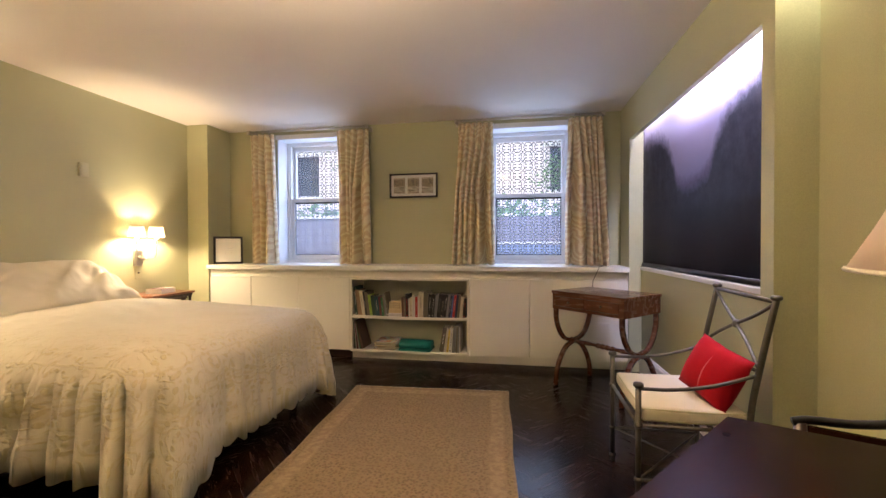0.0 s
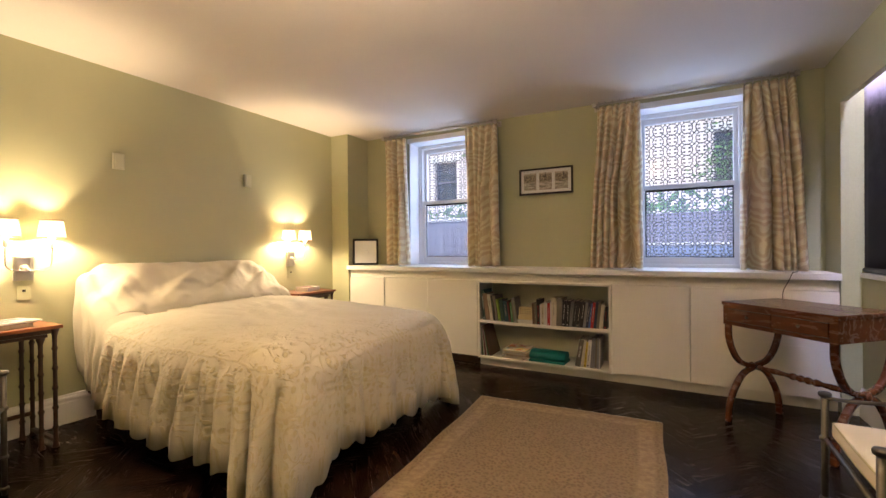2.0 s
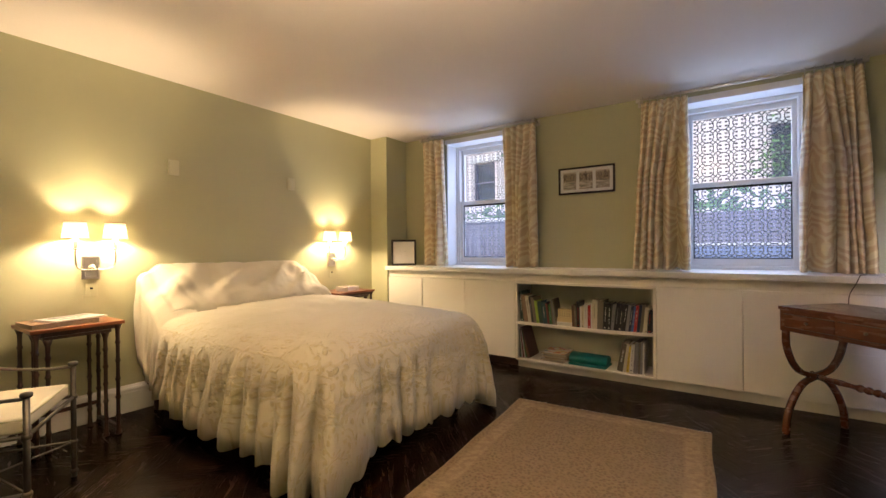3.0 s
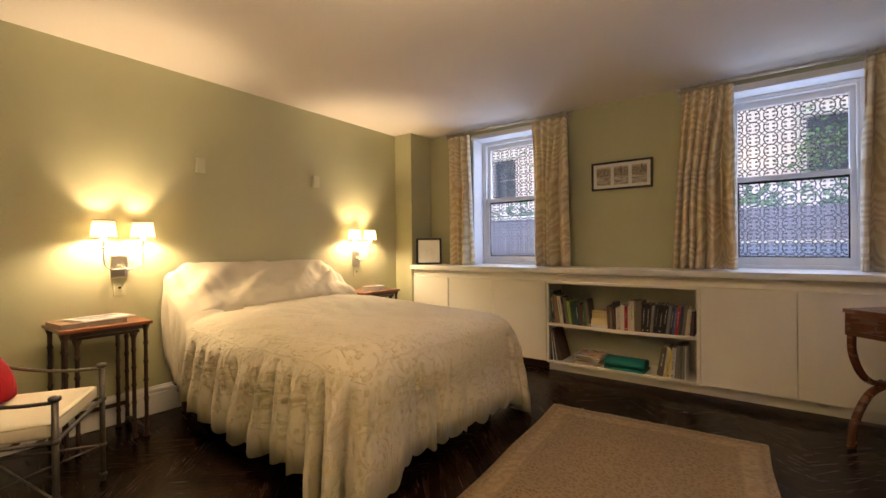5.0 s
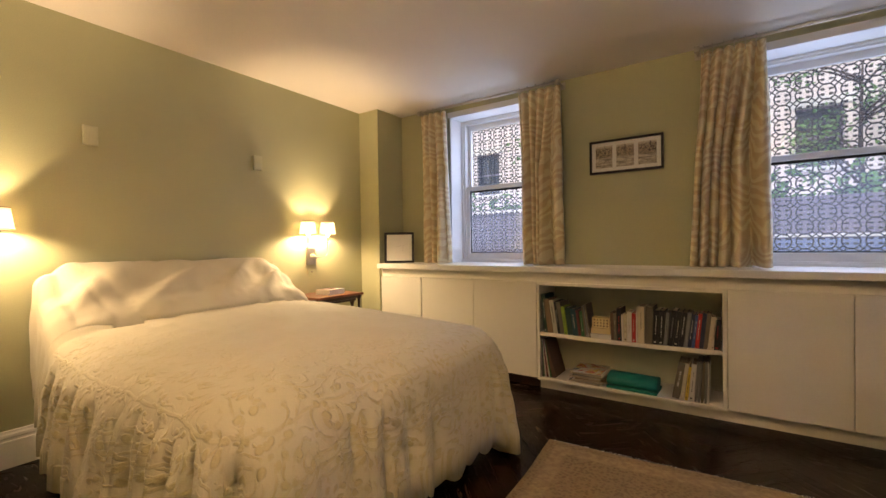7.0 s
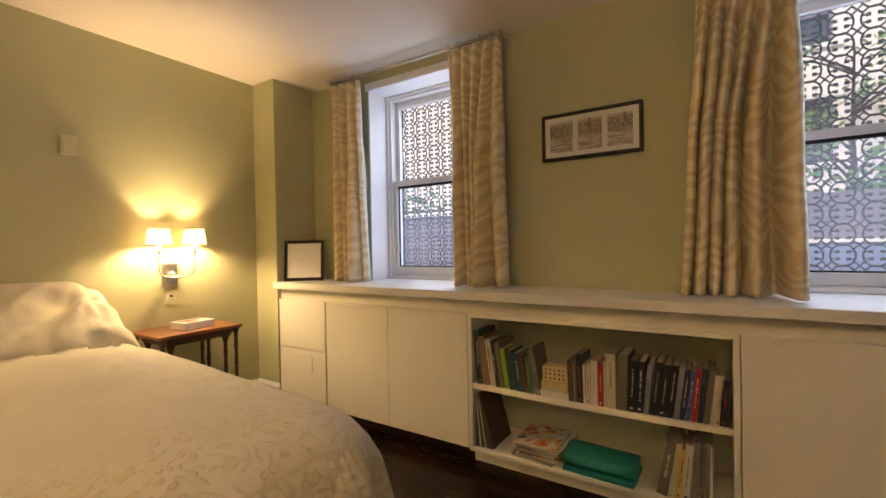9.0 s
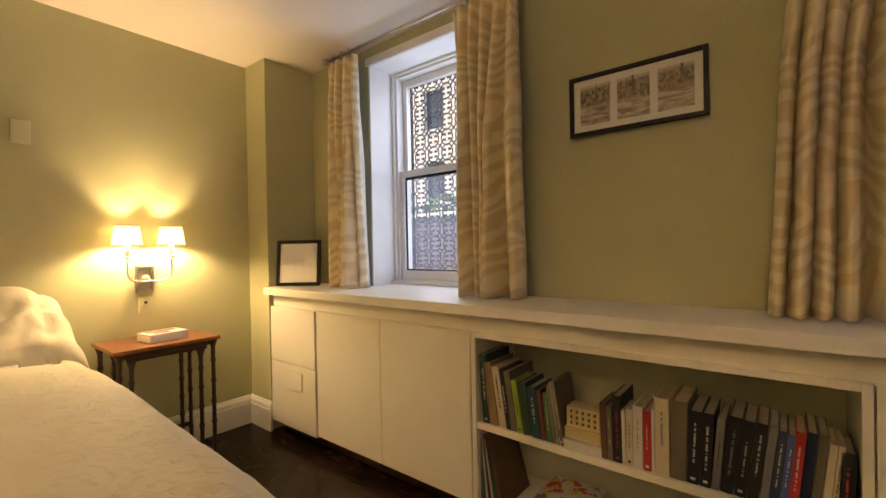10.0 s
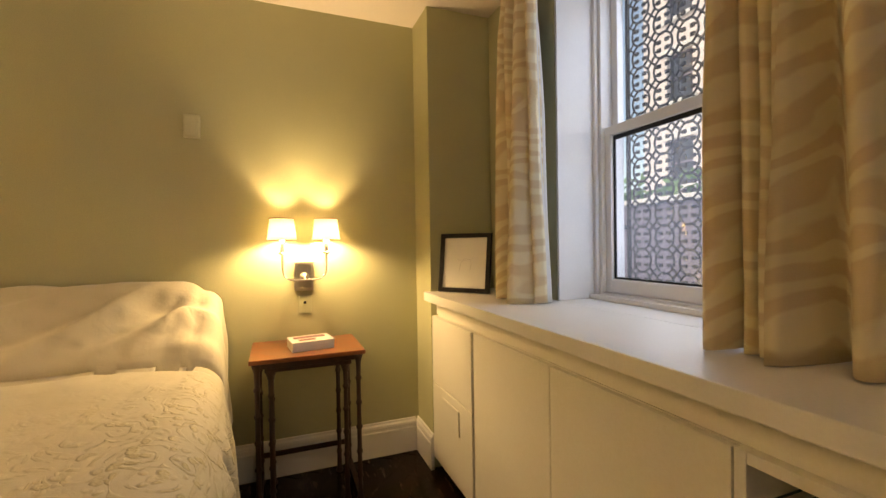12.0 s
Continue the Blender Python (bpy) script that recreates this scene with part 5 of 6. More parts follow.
# ---- X-legged writing table ----
def desk():
    W, D, H = 0.635, 0.465, 0.765
    d = thing("writing_table", "mahogany writing table on curved X-shaped legs", "desk", pose(0.30, 3.65, 0, 0, 0, -45.5))
    # local x along the front edge, local y to the back
    b = 0.145
    part("case", box(bmesh.new(), (0.0, 0.006, H - b), (W, D - 0.0, H - 0.022), 0.003), M_MAHOGANY, d)
    part("tabletop", box(bmesh.new(), (-0.006, -0.002, H - 0.0215), (W + 0.006, D + 0.006, H), 0.004, 3), M_MAHOGANY, d)
    for k in (0, 1):
        x0 = 0.035 + k * 0.29
        dr = part("drawer", box(bmesh.new(), (x0, -0.002, H - b + 0.028), (x0 + 0.27, 0.0055, H - 0.045), 0.002), M_MAHOGANY, d)
        part("bead", boxes(((x0 - 0.002, -0.004, H - b + 0.024), (x0 + 0.272, 0.004, H - b + 0.0275)), ((x0 - 0.002, -0.004, H - 0.0445), (x0 + 0.272, 0.004, H - 0.041))), M_DARKWOOD, dr)
        part("knob", lathe(bmesh.new(), [(0.004, 0), (0.006, 0.006), (0.009, 0.012), (0.006, 0.018), (0.001, 0.02)], 12), M_IRON, dr, "small dark knob", True).matrix_basis = pose(x0 + 0.135, -0.002, H - b + 0.065, 90)
    ym = D / 2

    def strip(points, w=0.034, th=0.030):
        """A bent rail of oblong section in the plane x = const."""
        bm = bmesh.new()
        pts = smooth_path(points, 8)
        rings = []
        for i, p in enumerate(pts):
            a, c = pts[max(0, i - 1)], pts[min(len(pts) - 1, i + 1)]
            t = (c - a).normalized()
            nrm = Vector((0, -t.z, t.y))
            rings.append([bm.verts.new(p + nrm * s * th / 2 + Vector((u * w / 2, 0, 0))) for u, s in ((-1, -0.7), (-0.7, -1), (0.7, -1), (1, -0.7), (1, 0.7), (0.7, 1), (-0.7, 1), (-1, 0.7))])
        for r, s in zip(rings, rings[1:]):
            for k in range(8):
                bm.faces.new((r[k], r[(k + 1) % 8], s[(k + 1) % 8], s[k]))
        bm.faces.new(rings[0][::-1])
        bm.faces.new(rings[-1])
        bmesh.ops.recalc_face_normals(bm, faces=bm.faces)
        return bm
    for x in (0.024, W - 0.024):
        for s in (-1, 1):
            e = ym - 0.020
            # upper arm of the U and lower foot of the same side
            part("curved_leg", strip([(x, ym + s * e, H - b), (x, ym + s * (e - 0.004), 0.53), (x, ym + s * (e - 0.045), 0.43), (x, ym + s * (e - 0.11), 0.365), (x, ym + s * 0.002, 0.337)]), M_MAHOGANY, d, smooth=True)
            part("curved_foot", strip([(x, ym + s * 0.002, 0.333), (x, ym + s * (e - 0.12), 0.295), (x, ym + s * (e - 0.05), 0.21), (x, ym + s * (e - 0.008), 0.11), (x, ym + s * (e + 0.004), 0.004)]), M_MAHOGANY, d, smooth=True)
        part("boss", lathe(bmesh.new(), [(0.02, 0), (0.026, 0.004), (0.02, 0.010), (0.005, 0.014)], 16), M_MAHOGANY, d, smooth=True).matrix_basis = pose(x + (0.017 if x > 0.3 else -0.017), ym, 0.335, 0, 90 if x > 0.3 else -90, 0)
    prof = [(0.011, 0), (0.016, 0.02), (0.012, 0.05), (0.018, 0.12), (0.013, 0.17)]
    for k in range(4):
        prof += [(0.013, 0.20 + k * 0.042), (0.021, 0.214 + k * 0.042), (0.021, 0.226 + k * 0.042)]
    prof += [(0.013, 0.375), (0.018, 0.43), (0.012, 0.50), (0.016, 0.53), (0.011, W - 0.084)]
    part("turned_stretcher", lathe(bmesh.new(), prof, 14), M_MAHOGANY, d, smooth=True).matrix_basis = pose(0.042, ym, 0.335, 0, 90, 0)


desk()

# ---- wrought iron armchairs ----
M_CUSHION = surface("cream_seat_cotton", (0.74, 0.68, 0.52), (0.70, 0.63, 0.47), 0.85, 5, 240, 0.25)
M_PIPING = surface("olive_piping", (0.52, 0.48, 0.28), (0.47, 0.43, 0.24), 0.8, 9, 200, 0.2)
M_SEAM = surface("pale_red_thread", (0.62, 0.16, 0.17), (0.55, 0.12, 0.13), 0.8, 20, 200, 0.1)
M_RED = surface("red_cushion_cotton", (0.36, 0.006, 0.013), (0.30, 0.005, 0.010), 0.8, 6, 260, 0.3, spec=0.12)


def pillow(bm, w, h, t, n=16):
    grid = {}
    for side in (1, -1):
        for i in range(n + 1):
            for j in range(n + 1):
                u, v = 2 * i / n - 1, 2 * j / n - 1
                edge = max(0.0, (1 - u * u)) ** 0.5 * max(0.0, (1 - v * v)) ** 0.5
                pinch = 1 - 0.07 * (1 - abs(u)) * abs(v) ** 3 - 0.07 * (1 - abs(v)) * abs(u) ** 3
                if (abs(u) == 1 or abs(v) == 1) and side == -1:
                    grid[side, i, j] = grid[1, i, j]
                else:
                    grid[side, i, j] = bm.verts.new((u * w / 2 * pinch, side * t / 2 * edge, v * h / 2 * pinch + 0.006 * math.sin(5 * u) * edge))
        for i in range(n):
            for j in range(n):
                q = [grid[side, i, j], grid[side, i + 1, j], grid[side, i + 1, j + 1], grid[side, i, j + 1]]
                bm.faces.new(q if side == -1 else q[::-1])
    return bm


def iron_chair(m):
    """Local x to the sitter's left, y to the back, the front legs on y = 0."""
    c = thing("iron_armchair", "grey wrought-iron armchair with cream seat pad and red cushion", "chair", m, "iron armchairs")
    w, d = 0.255, 0.43
    for s in (-1, 1):
        bm = tube(bmesh.new(), [(s * w, 0, 0), (s * w, 0, 0.555)], 0.0115, 10)
        for z in (0.03, 0.175, 0.40):
            lathe(bm, [(0.012, -0.010), (0.017, -0.006), (0.017, 0.006), (0.012, 0.010)], 10, (s * w, 0, z))
        lathe(bm, [(0.011, 0), (0.020, 0.006), (0.021, 0.016), (0.017, 0.022), (0.004, 0.025)], 12, (s * w, 0, 0.552))
        part("front_leg", bm, M_IRON, c, smooth=True)
        bm = tube(bmesh.new(), smooth_path([(s * w, d - 0.02, 0), (s * w, d - 0.02, 0.42), (s * w, d + 0.015, 0.66), (s * w, d + 0.07, 0.925)]), 0.0125, 10)
        lathe(bm, [(0.011, 0), (0.020, 0.004), (0.021, 0.014), (0.015, 0.020)], 12, (s * w, d + 0.07, 0.92))
        part("back_post", bm, M_IRON, c, smooth=True)
        part("arm", tube(bmesh.new(), smooth_path([(s * w, 0.0, 0.55), (s * w, 0.13, 0.552), (s * w, 0.28, 0.575), (s * w, d + 0.005, 0.625)]), 0.0075, 8), M_IRON, c, smooth=True)
        part("side_rail", tube(bmesh.new(), [(s * w, 0.0, 0.40), (s * w, d - 0.02, 0.40)], 0.0085, 8), M_IRON, c, smooth=True)
        part("low_side_rail", tube(bmesh.new(), [(s * w, 0.0, 0.175), (s * w, d - 0.02, 0.175)], 0.0065, 8), M_IRON, c, smooth=True)
        part("brace", tube(bmesh.new(), [(s * w, 0.0, 0.175), (-s * w, d - 0.02, 0.175)], 0.005, 6), M_IRON, c, smooth=True)
        part("back_cross", tube(bmesh.new(), smooth_path([(s * w, d + 0.068, 0.91), (s * w * 0.5, d + 0.055, 0.84), (0, d + 0.042, 0.785), (-s * w * 0.5, d + 0.028, 0.725), (-s * w, d + 0.010, 0.65)]), 0.0075, 8), M_IRON, c, smooth=True)
    part("cross_boss", lathe(bmesh.new(), [(0.004, -0.014), (0.018, -0.008), (0.020, 0), (0.018, 0.008), (0.004, 0.014)], 12), M_IRON, c, smooth=True).matrix_basis = pose(0, d + 0.042, 0.785, 80)
    part("top_rail", tube(bmesh.new(), [(-w, d + 0.068, 0.915), (w, d + 0.068, 0.915)], 0.0095, 8), M_IRON, c, smooth=True)
    part("back_rail", tube(bmesh.new(), [(-w, d + 0.008, 0.64), (w, d + 0.008, 0.64)], 0.0075, 8), M_IRON, c, smooth=True)
    for y in (0.0, d - 0.02):
        part("seat_rail", tube(bmesh.new(), [(-w, y, 0.40), (w, y, 0.40)], 0.0085, 8), M_IRON, c, smooth=True)
    for k in range(5):
        part("seat_slat", box(bmesh.new(), (-w, 0.045 + k * 0.075, 0.3985), (w, 0.065 + k * 0.075, 0.4035)), M_IRON, c)
    pad = thing("seat_pad", "cream cotton seat pad with olive piping on a chair", "cushion", m @ pose(0, 0.205, 0.4095), "seat pads")
    bm = box(bmesh.new(), (-0.250, -0.190, 0), (0.250, 0.205, 0.062), 0.022, 4)
    part("pad", bm, M_CUSHION, pad, smooth=True)
    for z in (0.010, 0.053):
        part("piping", tube(bmesh.new(), [(sx * 0.244, sy, z) for sx, sy in ((-1, -0.184), (0, -0.188), (1, -0.184), (1.015, 0), (1, 0.199), (0, 0.203), (-1, 0.199), (-1.015, 0))], 0.0042, 6, closed=True), M_PIPING, pad, "olive piped edge", True)
    part("tie", tube(bmesh.new(), smooth_path([(-0.255, 0.20, 0.03), (-0.275, 0.21, 0.0), (-0.27, 0.23, 0.02), (-0.25, 0.235, -0.01)]), 0.006, 6), M_PIPING, pad, smooth=True)
    red = thing("red_cushion", "plump red cotton cushion leaning on the chair back", "cushion", m @ pose(0.095, 0.342, 0.588, -24, 9, 11), "red cushions")
    part("cushion", pillow(bmesh.new(), 0.325, 0.25, 0.125), M_RED, red, smooth=True)
    part("seam", tube(bmesh.new(), [(0.02, -0.063 * max(0.0, 1 - (k / 9) ** 2) ** 0.5 - 0.0005, 0.112 * k / 9) for k in range(-8, 9)], 0.0016, 5), M_SEAM, red, "pale stitched seam", True)
    return c


iron_chair(pose(0.53, 2.215, 0, 0, 0, -90))
iron_chair(pose(-2.455, 1.005, 0, 0, 0, 149))

# ---- rug ----
def rug():
    W, L = 1.205, 1.84
    r = thing("rug", "worn beige and tan flat-woven rug with a pale border", "rug", pose(-0.642, 3.377, 0.0, 0, 0, 3.4))
    m, t, p = nodes_of("worn_beige_rug")
    v = coords(t)
    motif = node(t, "ShaderNodeTexVoronoi", Scale=55.0)
    motif.feature = "F1"
    t.links.new(v, motif.inputs["Vector"])
    small = ramp(t, motif.outputs["Distance"], 0.25, 0.5)
    wear = ramp(t, noise_of(t, v, 3.5, 6, 0.7), 0.42, 0.85)
    yarn = noise_of(t, coords(t, (40, 220, 1)), 1.0, 3)
    base = mixed(t, small, (0.15, 0.103, 0.048), (0.245, 0.175, 0.088))
    spots = node(t, "ShaderNodeTexVoronoi", Scale=34.0, Randomness=0.35)
    t.links.new(v, spots.inputs["Vector"])
    tufts = node(t, "ShaderNodeMapRange", From_Min=0.30, From_Max=0.16, To_Max=0.55)
    t.links.new(spots.outputs["Distance"], tufts.inputs[0])
    base = mixed(t, tufts.outputs[0], base, (0.17, 0.078, 0.042))
    base = mixed(t, wear, base, (0.20, 0.14, 0.068))
    att = t.nodes.new("ShaderNodeAttribute")
    att.attribute_name = "border"
    edge = mixed(t, ramp(t, noise_of(t, v, 30, 3), 0.4, 0.6), (0.30, 0.222, 0.115), (0.235, 0.166, 0.086))
    col = mixed(t, att.outputs["Fac"], base, edge)
    col = mixed(t, 0.35, col, yarn, "OVERLAY")
    t.links.new(col, p.inputs["Base Color"])
    p.inputs["Roughness"].default_value = 0.95
    bumped(t, p, yarn, 0.6, 0.003)
    bm = bmesh.new()
    lay = bm.verts.layers.float.new("border")
    xs = [-W / 2 + W * i / 60 for i in range(61)]
    ys = [-L * i / 90 for i in range(91)]
    g = []
    for y in ys:
        row = []
        for x in xs:
            wob = 0.004 * math.sin(9 * y + 2 * x)
            ve = bm.verts.new((x + wob, y + 0.004 * math.sin(8 * x), 0.009 + 0.0015 * noise.noise(Vector((x * 5, y * 5, 0)))))
            e = min(x + W / 2, W / 2 - x, -y, y + L)
            ve[lay] = 1.0 if 0.045 < e < 0.135 or 0.165 < e < 0.18 or e < 0.02 else 0.0
            row.append(ve)
        g.append(row)
    for j in range(90):
        for i in range(60):
            bm.faces.new((g[j][i], g[j + 1][i], g[j + 1][i + 1], g[j][i + 1]))
    o = part("woven_field", bm, m, r, smooth=True)
    s = o.modifiers.new("thickness", "SOLIDIFY")
    s.thickness, s.offset = 0.008, -1
    rng = random.Random(4)
    for y0, s in ((0.002, 1), (-L - 0.002, -1)):
        bm = bmesh.new()
        for k in range(170):
            x = -W / 2 + W * (k + rng.random()) / 170
            l = rng.uniform(0.008, 0.026)
            tube(bm, [(x, y0 - 0.003 * s, 0.006), (x + rng.uniform(-0.006, 0.006), y0 + s * l, 0.002)], 0.0012, 4)
        tagged(part("fringe", bm, M_MAT, r, "short pale fringe"), kind="stuff")


rug()

# ---- printed blind in the niche, with its light ----
def niche_blind():
    b = thing("printed_blind", "dark roller blind printed with a misty forest at dusk", "blind", pose(LX + 0.012 + SKEW * (N1 - N0), N0 + 0.006, 0.937, 0, 0, math.degrees(math.atan(SKEW))))
    W, H = N1 - N0 - 0.012, 1.36
    m, t, p = nodes_of("dusk_forest_print")
    p.inputs["Specular IOR Level"].default_value = 0.12
    c = t.nodes.new("ShaderNodeTexCoord")
    sep = t.nodes.new("ShaderNodeSeparateXYZ")
    t.links.new(c.outputs[3], sep.inputs[0])

    def math_node(op, a, b2=None, c2=None):
        n = t.nodes.new("ShaderNodeMath")
        n.operation = op
        for i, v in enumerate((a, b2, c2)):
            if v is None:
                continue
            if isinstance(v, (int, float)):
                n.inputs[i].default_value = v
            else:
                t.links.new(v, n.inputs[i])
        return n.outputs[0]
    v3 = coords(t)
    rag = math_node("MULTIPLY_ADD", noise_of(t, v3, 12.0, 7, 0.75), 0.20, -0.10)
    yy, zz = sep.outputs[1], sep.outputs[2]
    # tree line: a tall crown at the near end, a gap, a lower crown at the far end
    curve = t.nodes.new("ShaderNodeFloatCurve")
    cv = curve.mapping.curves[0]
    pts = [(0.0, 0.80), (0.12, 0.77), (0.2, 0.74), (0.26, 0.70), (0.30, 0.65), (0.34, 0.58), (0.38, 0.48), (0.44, 0.45), (0.54, 0.44), (0.61, 0.47), (0.65, 0.57), (0.72, 0.71), (0.80, 0.775), (0.90, 0.80), (1.0, 0.79)]
    cv.points[0].location, cv.points[1].location = pts[0], pts[-1]
    for q in pts[1:-1]:
        cv.points.new(*q)
    curve.mapping.update()
    t.links.new(math_node("DIVIDE", yy, W), curve.inputs[1])
    line = math_node("MULTIPLY", curve.outputs[0], 1.30)
    above = math_node("SUBTRACT", zz, math_node("ADD", line, rag))
    sky_part = ramp(t, above, -0.05, 0.09)
    glow = ramp(t, zz, 0.45, 1.3)
    sky = mixed(t, glow, (0.09, 0.075, 0.16), (0.36, 0.31, 0.42))
    trees = mixed(t, ramp(t, noise_of(t, v3, 9, 6, 0.7), 0.35, 0.75), (0.014, 0.013, 0.022), (0.045, 0.042, 0.06))
    ground = mixed(t, ramp(t, zz, 0.25, 0.75), (0.022, 0.021, 0.034), trees)
    col = mixed(t, sky_part, ground, sky)
    t.links.new(col, p.inputs["Base Color"])
    p.inputs["Roughness"].default_value = 0.6
    weave = noise_of(t, v3, 320, 2)
    bumped(t, p, weave, 0.15, 0.0005)
    bm = bmesh.new()
    n = 30
    cols = [[bm.verts.new((0.004 * math.sin(9 * W * i / n) * (1 - z), W * i / n, z * H)) for z in (0.035 / H, 0.33, 0.66, 1)] for i in range(n + 1)]
    for a, q in zip(cols, cols[1:]):
        for k in range(3):
            bm.faces.new((a[k], q[k], q[k + 1], a[k + 1]))
    o = part("printed_cloth", bm, m, b, smooth=True)
    o.modifiers.new("thickness", "SOLIDIFY").thickness = 0.0015
    part("bottom_bar", tube(bmesh.new(), [(0, 0.004, 0.018), (0, W - 0.004, 0.018)], 0.0165, 12), M_BLACK, b, "dark rolled bottom edge", True)
    part("roller", tube(bmesh.new(), [(0.0, 0.004, H + 0.017), (0.0, W - 0.004, H + 0.017)], 0.017, 12), M_BLACK, b, smooth=True)
    s = thing("cove_lamp", "slim white strip lamp behind the niche header", "strip lamp", pose(1.09, (N0 + N1) / 2, 2.315, 0, 0, math.degrees(math.atan(SKEW))))
    part("housing", box(bmesh.new(), (-0.014, -0.99, 0), (0.014, 0.99, 0.03), 0.004), M_WHITE, s)
    part("diffuser", box(bmesh.new(), (-0.010, -0.98, -0.006), (0.010, 0.98, -0.0005), 0.002), M_STRIP, s, "glowing diffuser")


M_STRIP = glowing("strip_diffuser", (0.8, 0.78, 1.0), 6.0)
niche_blind()

# ---- by the camera's start: desk, lamp, tray ----
wt = thing("leather_desk", "dark polished wooden desk with a leather top", "desk", pose(0, 0, 0))
top_outline = [(0.20, 0.770), (0.66, 0.25), (1.06, 0.30), (1.06, 0.93), (0.523, 1.173)]
part("desk_top", prism(bmesh.new(), top_outline, 0.715, 0.75), M_STRAND, wt, "dark polished rim")
inner = [(0.66 + (x - 0.66) * 0.9, 0.70 + (y - 0.70) * 0.9) for x, y in top_outline]
panel = [(0.66 + (x - 0.66) * 0.95, 0.70 + (y - 0.70) * 0.95) for x, y in top_outline]
part("leather_panel", prism(bmesh.new(), panel, 0.7502, 0.7516), M_STRAND, wt, "worn dark leather panel")
part("desk_case", prism(bmesh.new(), inner, 0.60, 0.7145), M_DARKWOOD, wt)
for x, y in inner:
    part("leg", lathe(bmesh.new(), [(0.015, 0), (0.020, 0.02), (0.022, 0.3), (0.028, 0.5995)], 12, (0.66 + (x - 0.66) * 0.9, 0.7 + (y - 0.7) * 0.9, 0)), M_DARKWOOD, wt, smooth=True)

tl = thing("table_lamp", "table lamp with a wide cream cone shade, unlit", "table lamp", pose(0.79, 0.80, 0.7505))
part("base", lathe(bmesh.new(), [(0.075, 0), (0.075, 0.012), (0.03, 0.03), (0.02, 0.06), (0.045, 0.12), (0.05, 0.17), (0.03, 0.23), (0.012, 0.27), (0.012, 0.30)], 20), M_IRON, tl, smooth=True)
part("stem", tube(bmesh.new(), [(0, 0, 0.30), (0, 0, 0.62)], 0.006, 8), M_CHROME, tl, smooth=True)
shade = lathe(bmesh.new(), [(0.235, 0.352), (0.20, 0.42), (0.15, 0.53), (0.115, 0.61)], 36, cap=False)
o = part("shade", shade, translucent("cream_lamp_cloth", (0.80, 0.66, 0.52), 0.35), tl, "cream cloth shade", True)
o.modifiers.new("thickness", "SOLIDIFY").thickness = 0.002
part("shade_spider", tube(bmesh.new(), [(-0.114, 0, 0.612), (0.114, 0, 0.612)], 0.002, 5), M_CHROME, tl)
part("shade_trim", tube(bmesh.new(), [(0.235 * math.cos(a), 0.235 * math.sin(a), 0.352) for a in np.linspace(0, 2 * math.pi, 36, endpoint=False)], 0.004, 6, closed=True), M_CUSHION, tl, smooth=True)

dc = thing("desk_chair", "dark wooden chair with a curved black top rail", "chair", pose(0.955, 1.235, 0, 0, 0, -24))
part("back_rail", tube(bmesh.new(), smooth_path([(-0.235, 0, 0.690), (-0.20, 0.012, 0.697), (-0.12, 0.02, 0.702), (-0.03, 0.024, 0.722), (0.07, 0.02, 0.752), (0.20, 0.012, 0.755)]), 0.011, 10), M_BLACK, dc, "black curved rail", True)
part("back_panel", box(bmesh.new(), (-0.205, -0.004, 0.47), (0.185, 0.012, 0.685), 0.004), M_STRAND, dc)
part("seat", box(bmesh.new(), (-0.22, -0.38, 0.42), (0.20, -0.005, 0.465), 0.015, 3), M_STRAND, dc)
for sx in (-0.20, 0.18):
    part("front_leg", lathe(bmesh.new(), [(0.013, 0), (0.018, 0.02), (0.02, 0.4195)], 10, (sx, -0.36, 0)), M_DARKWOOD, dc, smooth=True)
    part("back_leg", tube(bmesh.new(), [(sx * 1.05, 0.004, 0), (sx * 1.05, 0.004, 0.42), (sx * 1.1, 0.004, 0.69)], 0.014, 8), M_DARKWOOD, dc, smooth=True)
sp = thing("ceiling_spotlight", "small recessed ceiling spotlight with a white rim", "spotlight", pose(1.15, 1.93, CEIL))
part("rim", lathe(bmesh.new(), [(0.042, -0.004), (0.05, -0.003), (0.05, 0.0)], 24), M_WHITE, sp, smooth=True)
cd = thing("lamp_cable", "thin grey cable trailing over the ledge edge", "cable", pose(0.72, 4.06, 0.93))
part("cord", tube(bmesh.new(), smooth_path([(0.06, 0.12, 0.004), (0.03, 0.03, 0.005), (0.01, -0.001, 0.002), (-0.01, -0.003, -0.05), (-0.04, -0.001, -0.12), (-0.045, 0.0, -0.2)]), 0.0028, 6), M_IRON, cd, smooth=True)


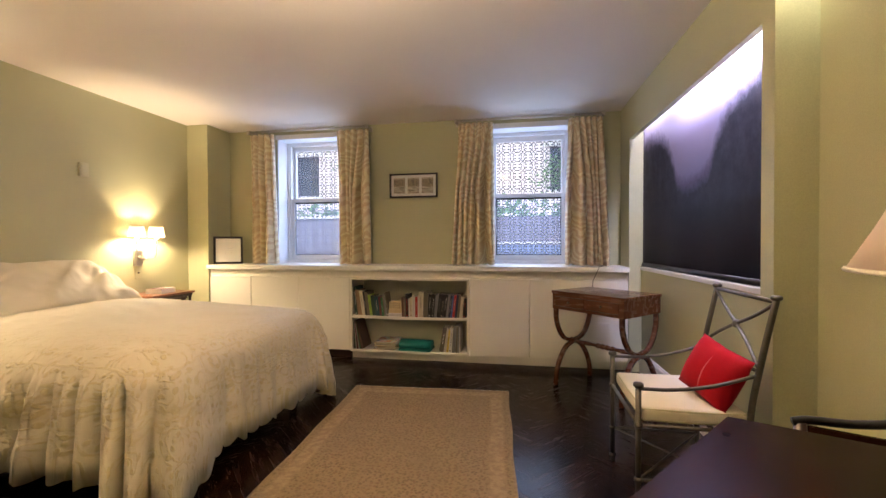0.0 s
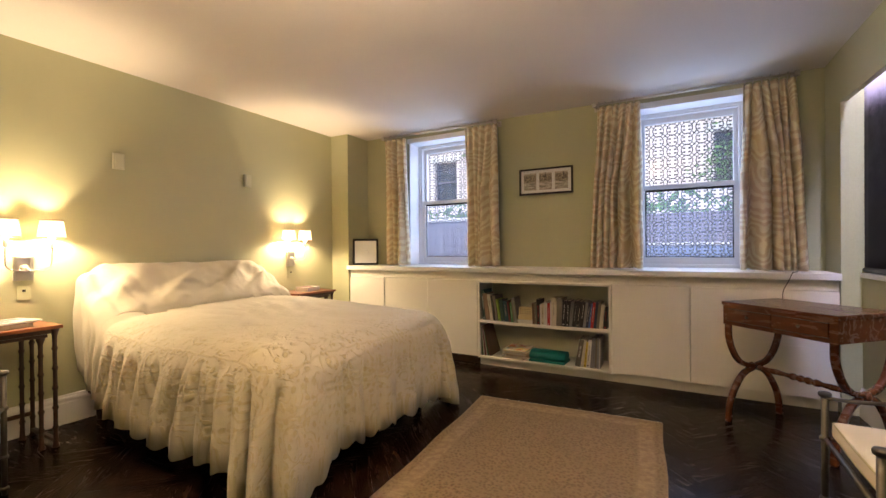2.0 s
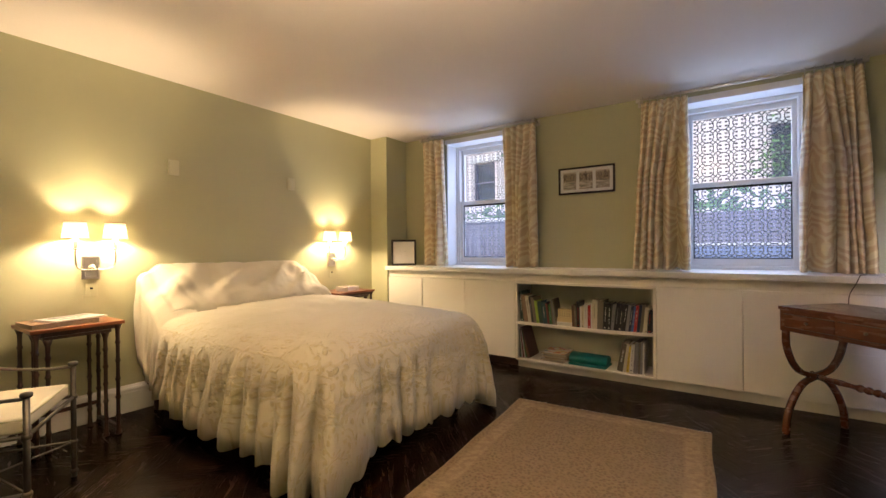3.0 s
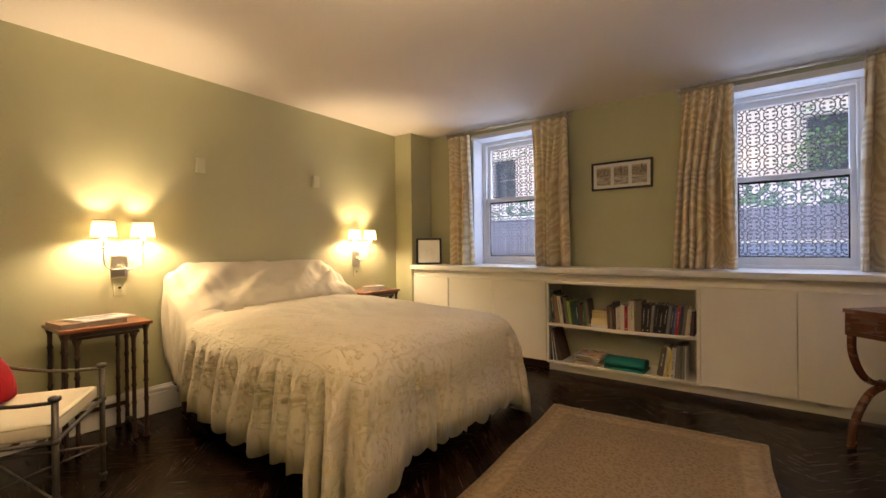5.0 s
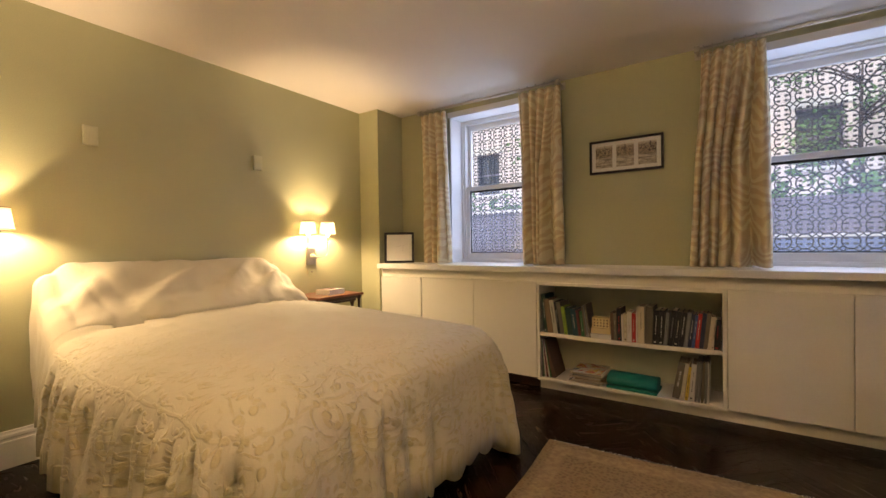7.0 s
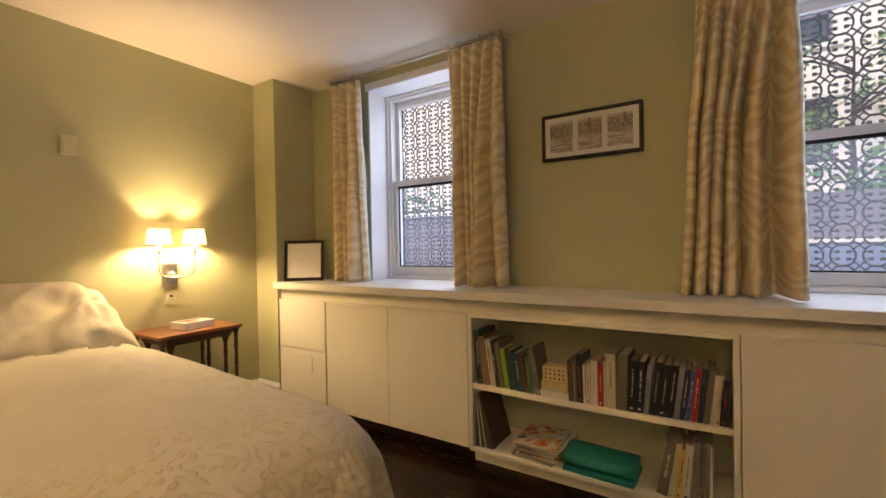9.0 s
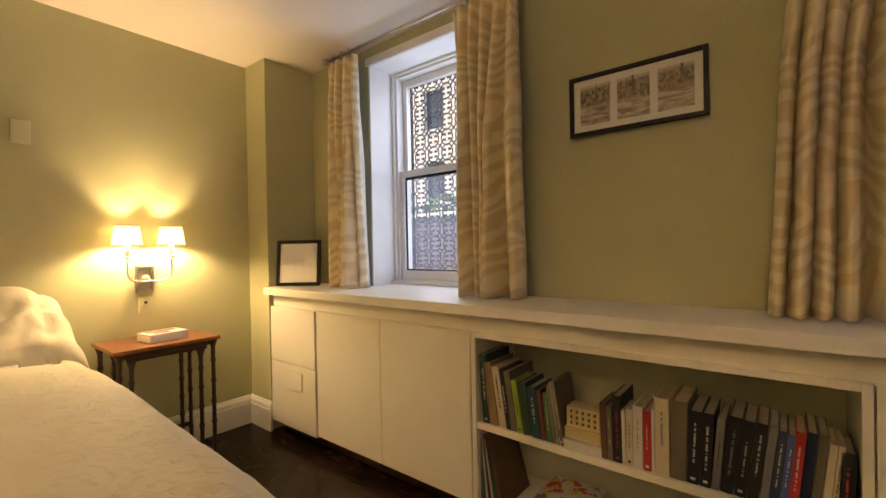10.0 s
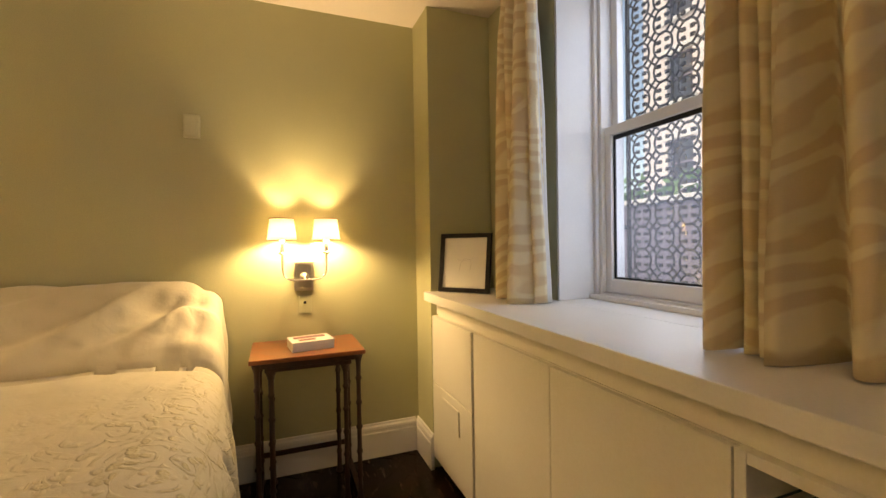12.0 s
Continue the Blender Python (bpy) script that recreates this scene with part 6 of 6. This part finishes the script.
# ---- herringbone parquet ----
def parquet():
    fl = bpy.data.objects["floor"]
    Lp, Wp, gap = 0.44, 0.088, 0.0012
    turn = Matrix.Rotation(radians(45), 2)

    def plank():
        bm = box(bmesh.new(), (gap / 2, gap / 2, -0.0119), (Lp - gap / 2, Wp - gap / 2, 0))
        return bm
    proto = plank()
    me = bpy.data.meshes.new("parquet_plank")
    proto.to_mesh(me)
    me.materials.append(M_PARQUET)
    rest_v, rest_f = [], []
    base_v = [v.co.copy() for v in proto.verts]
    base_f = [[v.index for v in f.verts] for f in proto.faces]
    proto.free()
    singles = 0
    for i in range(-70, 71):
        for j in range(-16, 17):
            for upright in (0, 1):
                x, y = i * Wp + j * Lp, i * Wp - j * Lp
                if upright:
                    x, y = x + Lp, y + Wp - Lp
                cx, cy = (x + Wp / 2, y + Lp / 2) if upright else (x + Lp / 2, y + Wp / 2)
                c = turn @ Vector((cx, cy)) + Vector((-1.1, 1.5))
                if not (WEST - 0.2 < c.x < EAST + 0.2 and SOUTH - 0.2 < c.y < 4.5):
                    continue
                o = turn @ Vector((x + (Wp if upright else 0), y)) + Vector((-1.1, 1.5))
                m = pose(o.x, o.y, random.uniform(-0.0002, 0.0002), 0, 0, 45 + (90 if upright else 0))
                inside = WEST + 0.35 < c.x < EAST - 0.4 and c.y < 3.85
                seen = c.y > 1.0 and (c.x > -1.75 or c.y < 1.65 or c.y > 3.05)
                if singles < 300 and inside and seen:
                    ob = new("parquet_plank", me)
                    ob.matrix_world = m
                    ob.parent = fl
                    singles += 1
                else:
                    k = len(rest_v)
                    for v in base_v:
                        q = m @ v
                        q.x = min(max(q.x, WEST - 0.1), EAST + 0.1)
                        q.y = min(max(q.y, SOUTH - 0.1), 4.46)
                        rest_v.append(q)
                    rest_f += [[a + k for a in f] for f in base_f]
    me2 = bpy.data.meshes.new("parquet_field")
    me2.from_pydata(rest_v, [], rest_f)
    me2.materials.append(M_PARQUET_FIELD)
    tagged(new("parquet_field", me2), kind="stuff").parent = fl


def field_material():
    m = M_PARQUET.copy()
    m.name = "dark_parquet_field"
    t = m.node_tree
    geo = t.nodes.new("ShaderNodeNewGeometry")
    for link in list(t.links):
        if link.from_node.type == "OBJECT_INFO":
            t.links.new(geo.outputs["Random Per Island"], link.to_socket)
    return m


M_PARQUET_FIELD = field_material()
parquet()
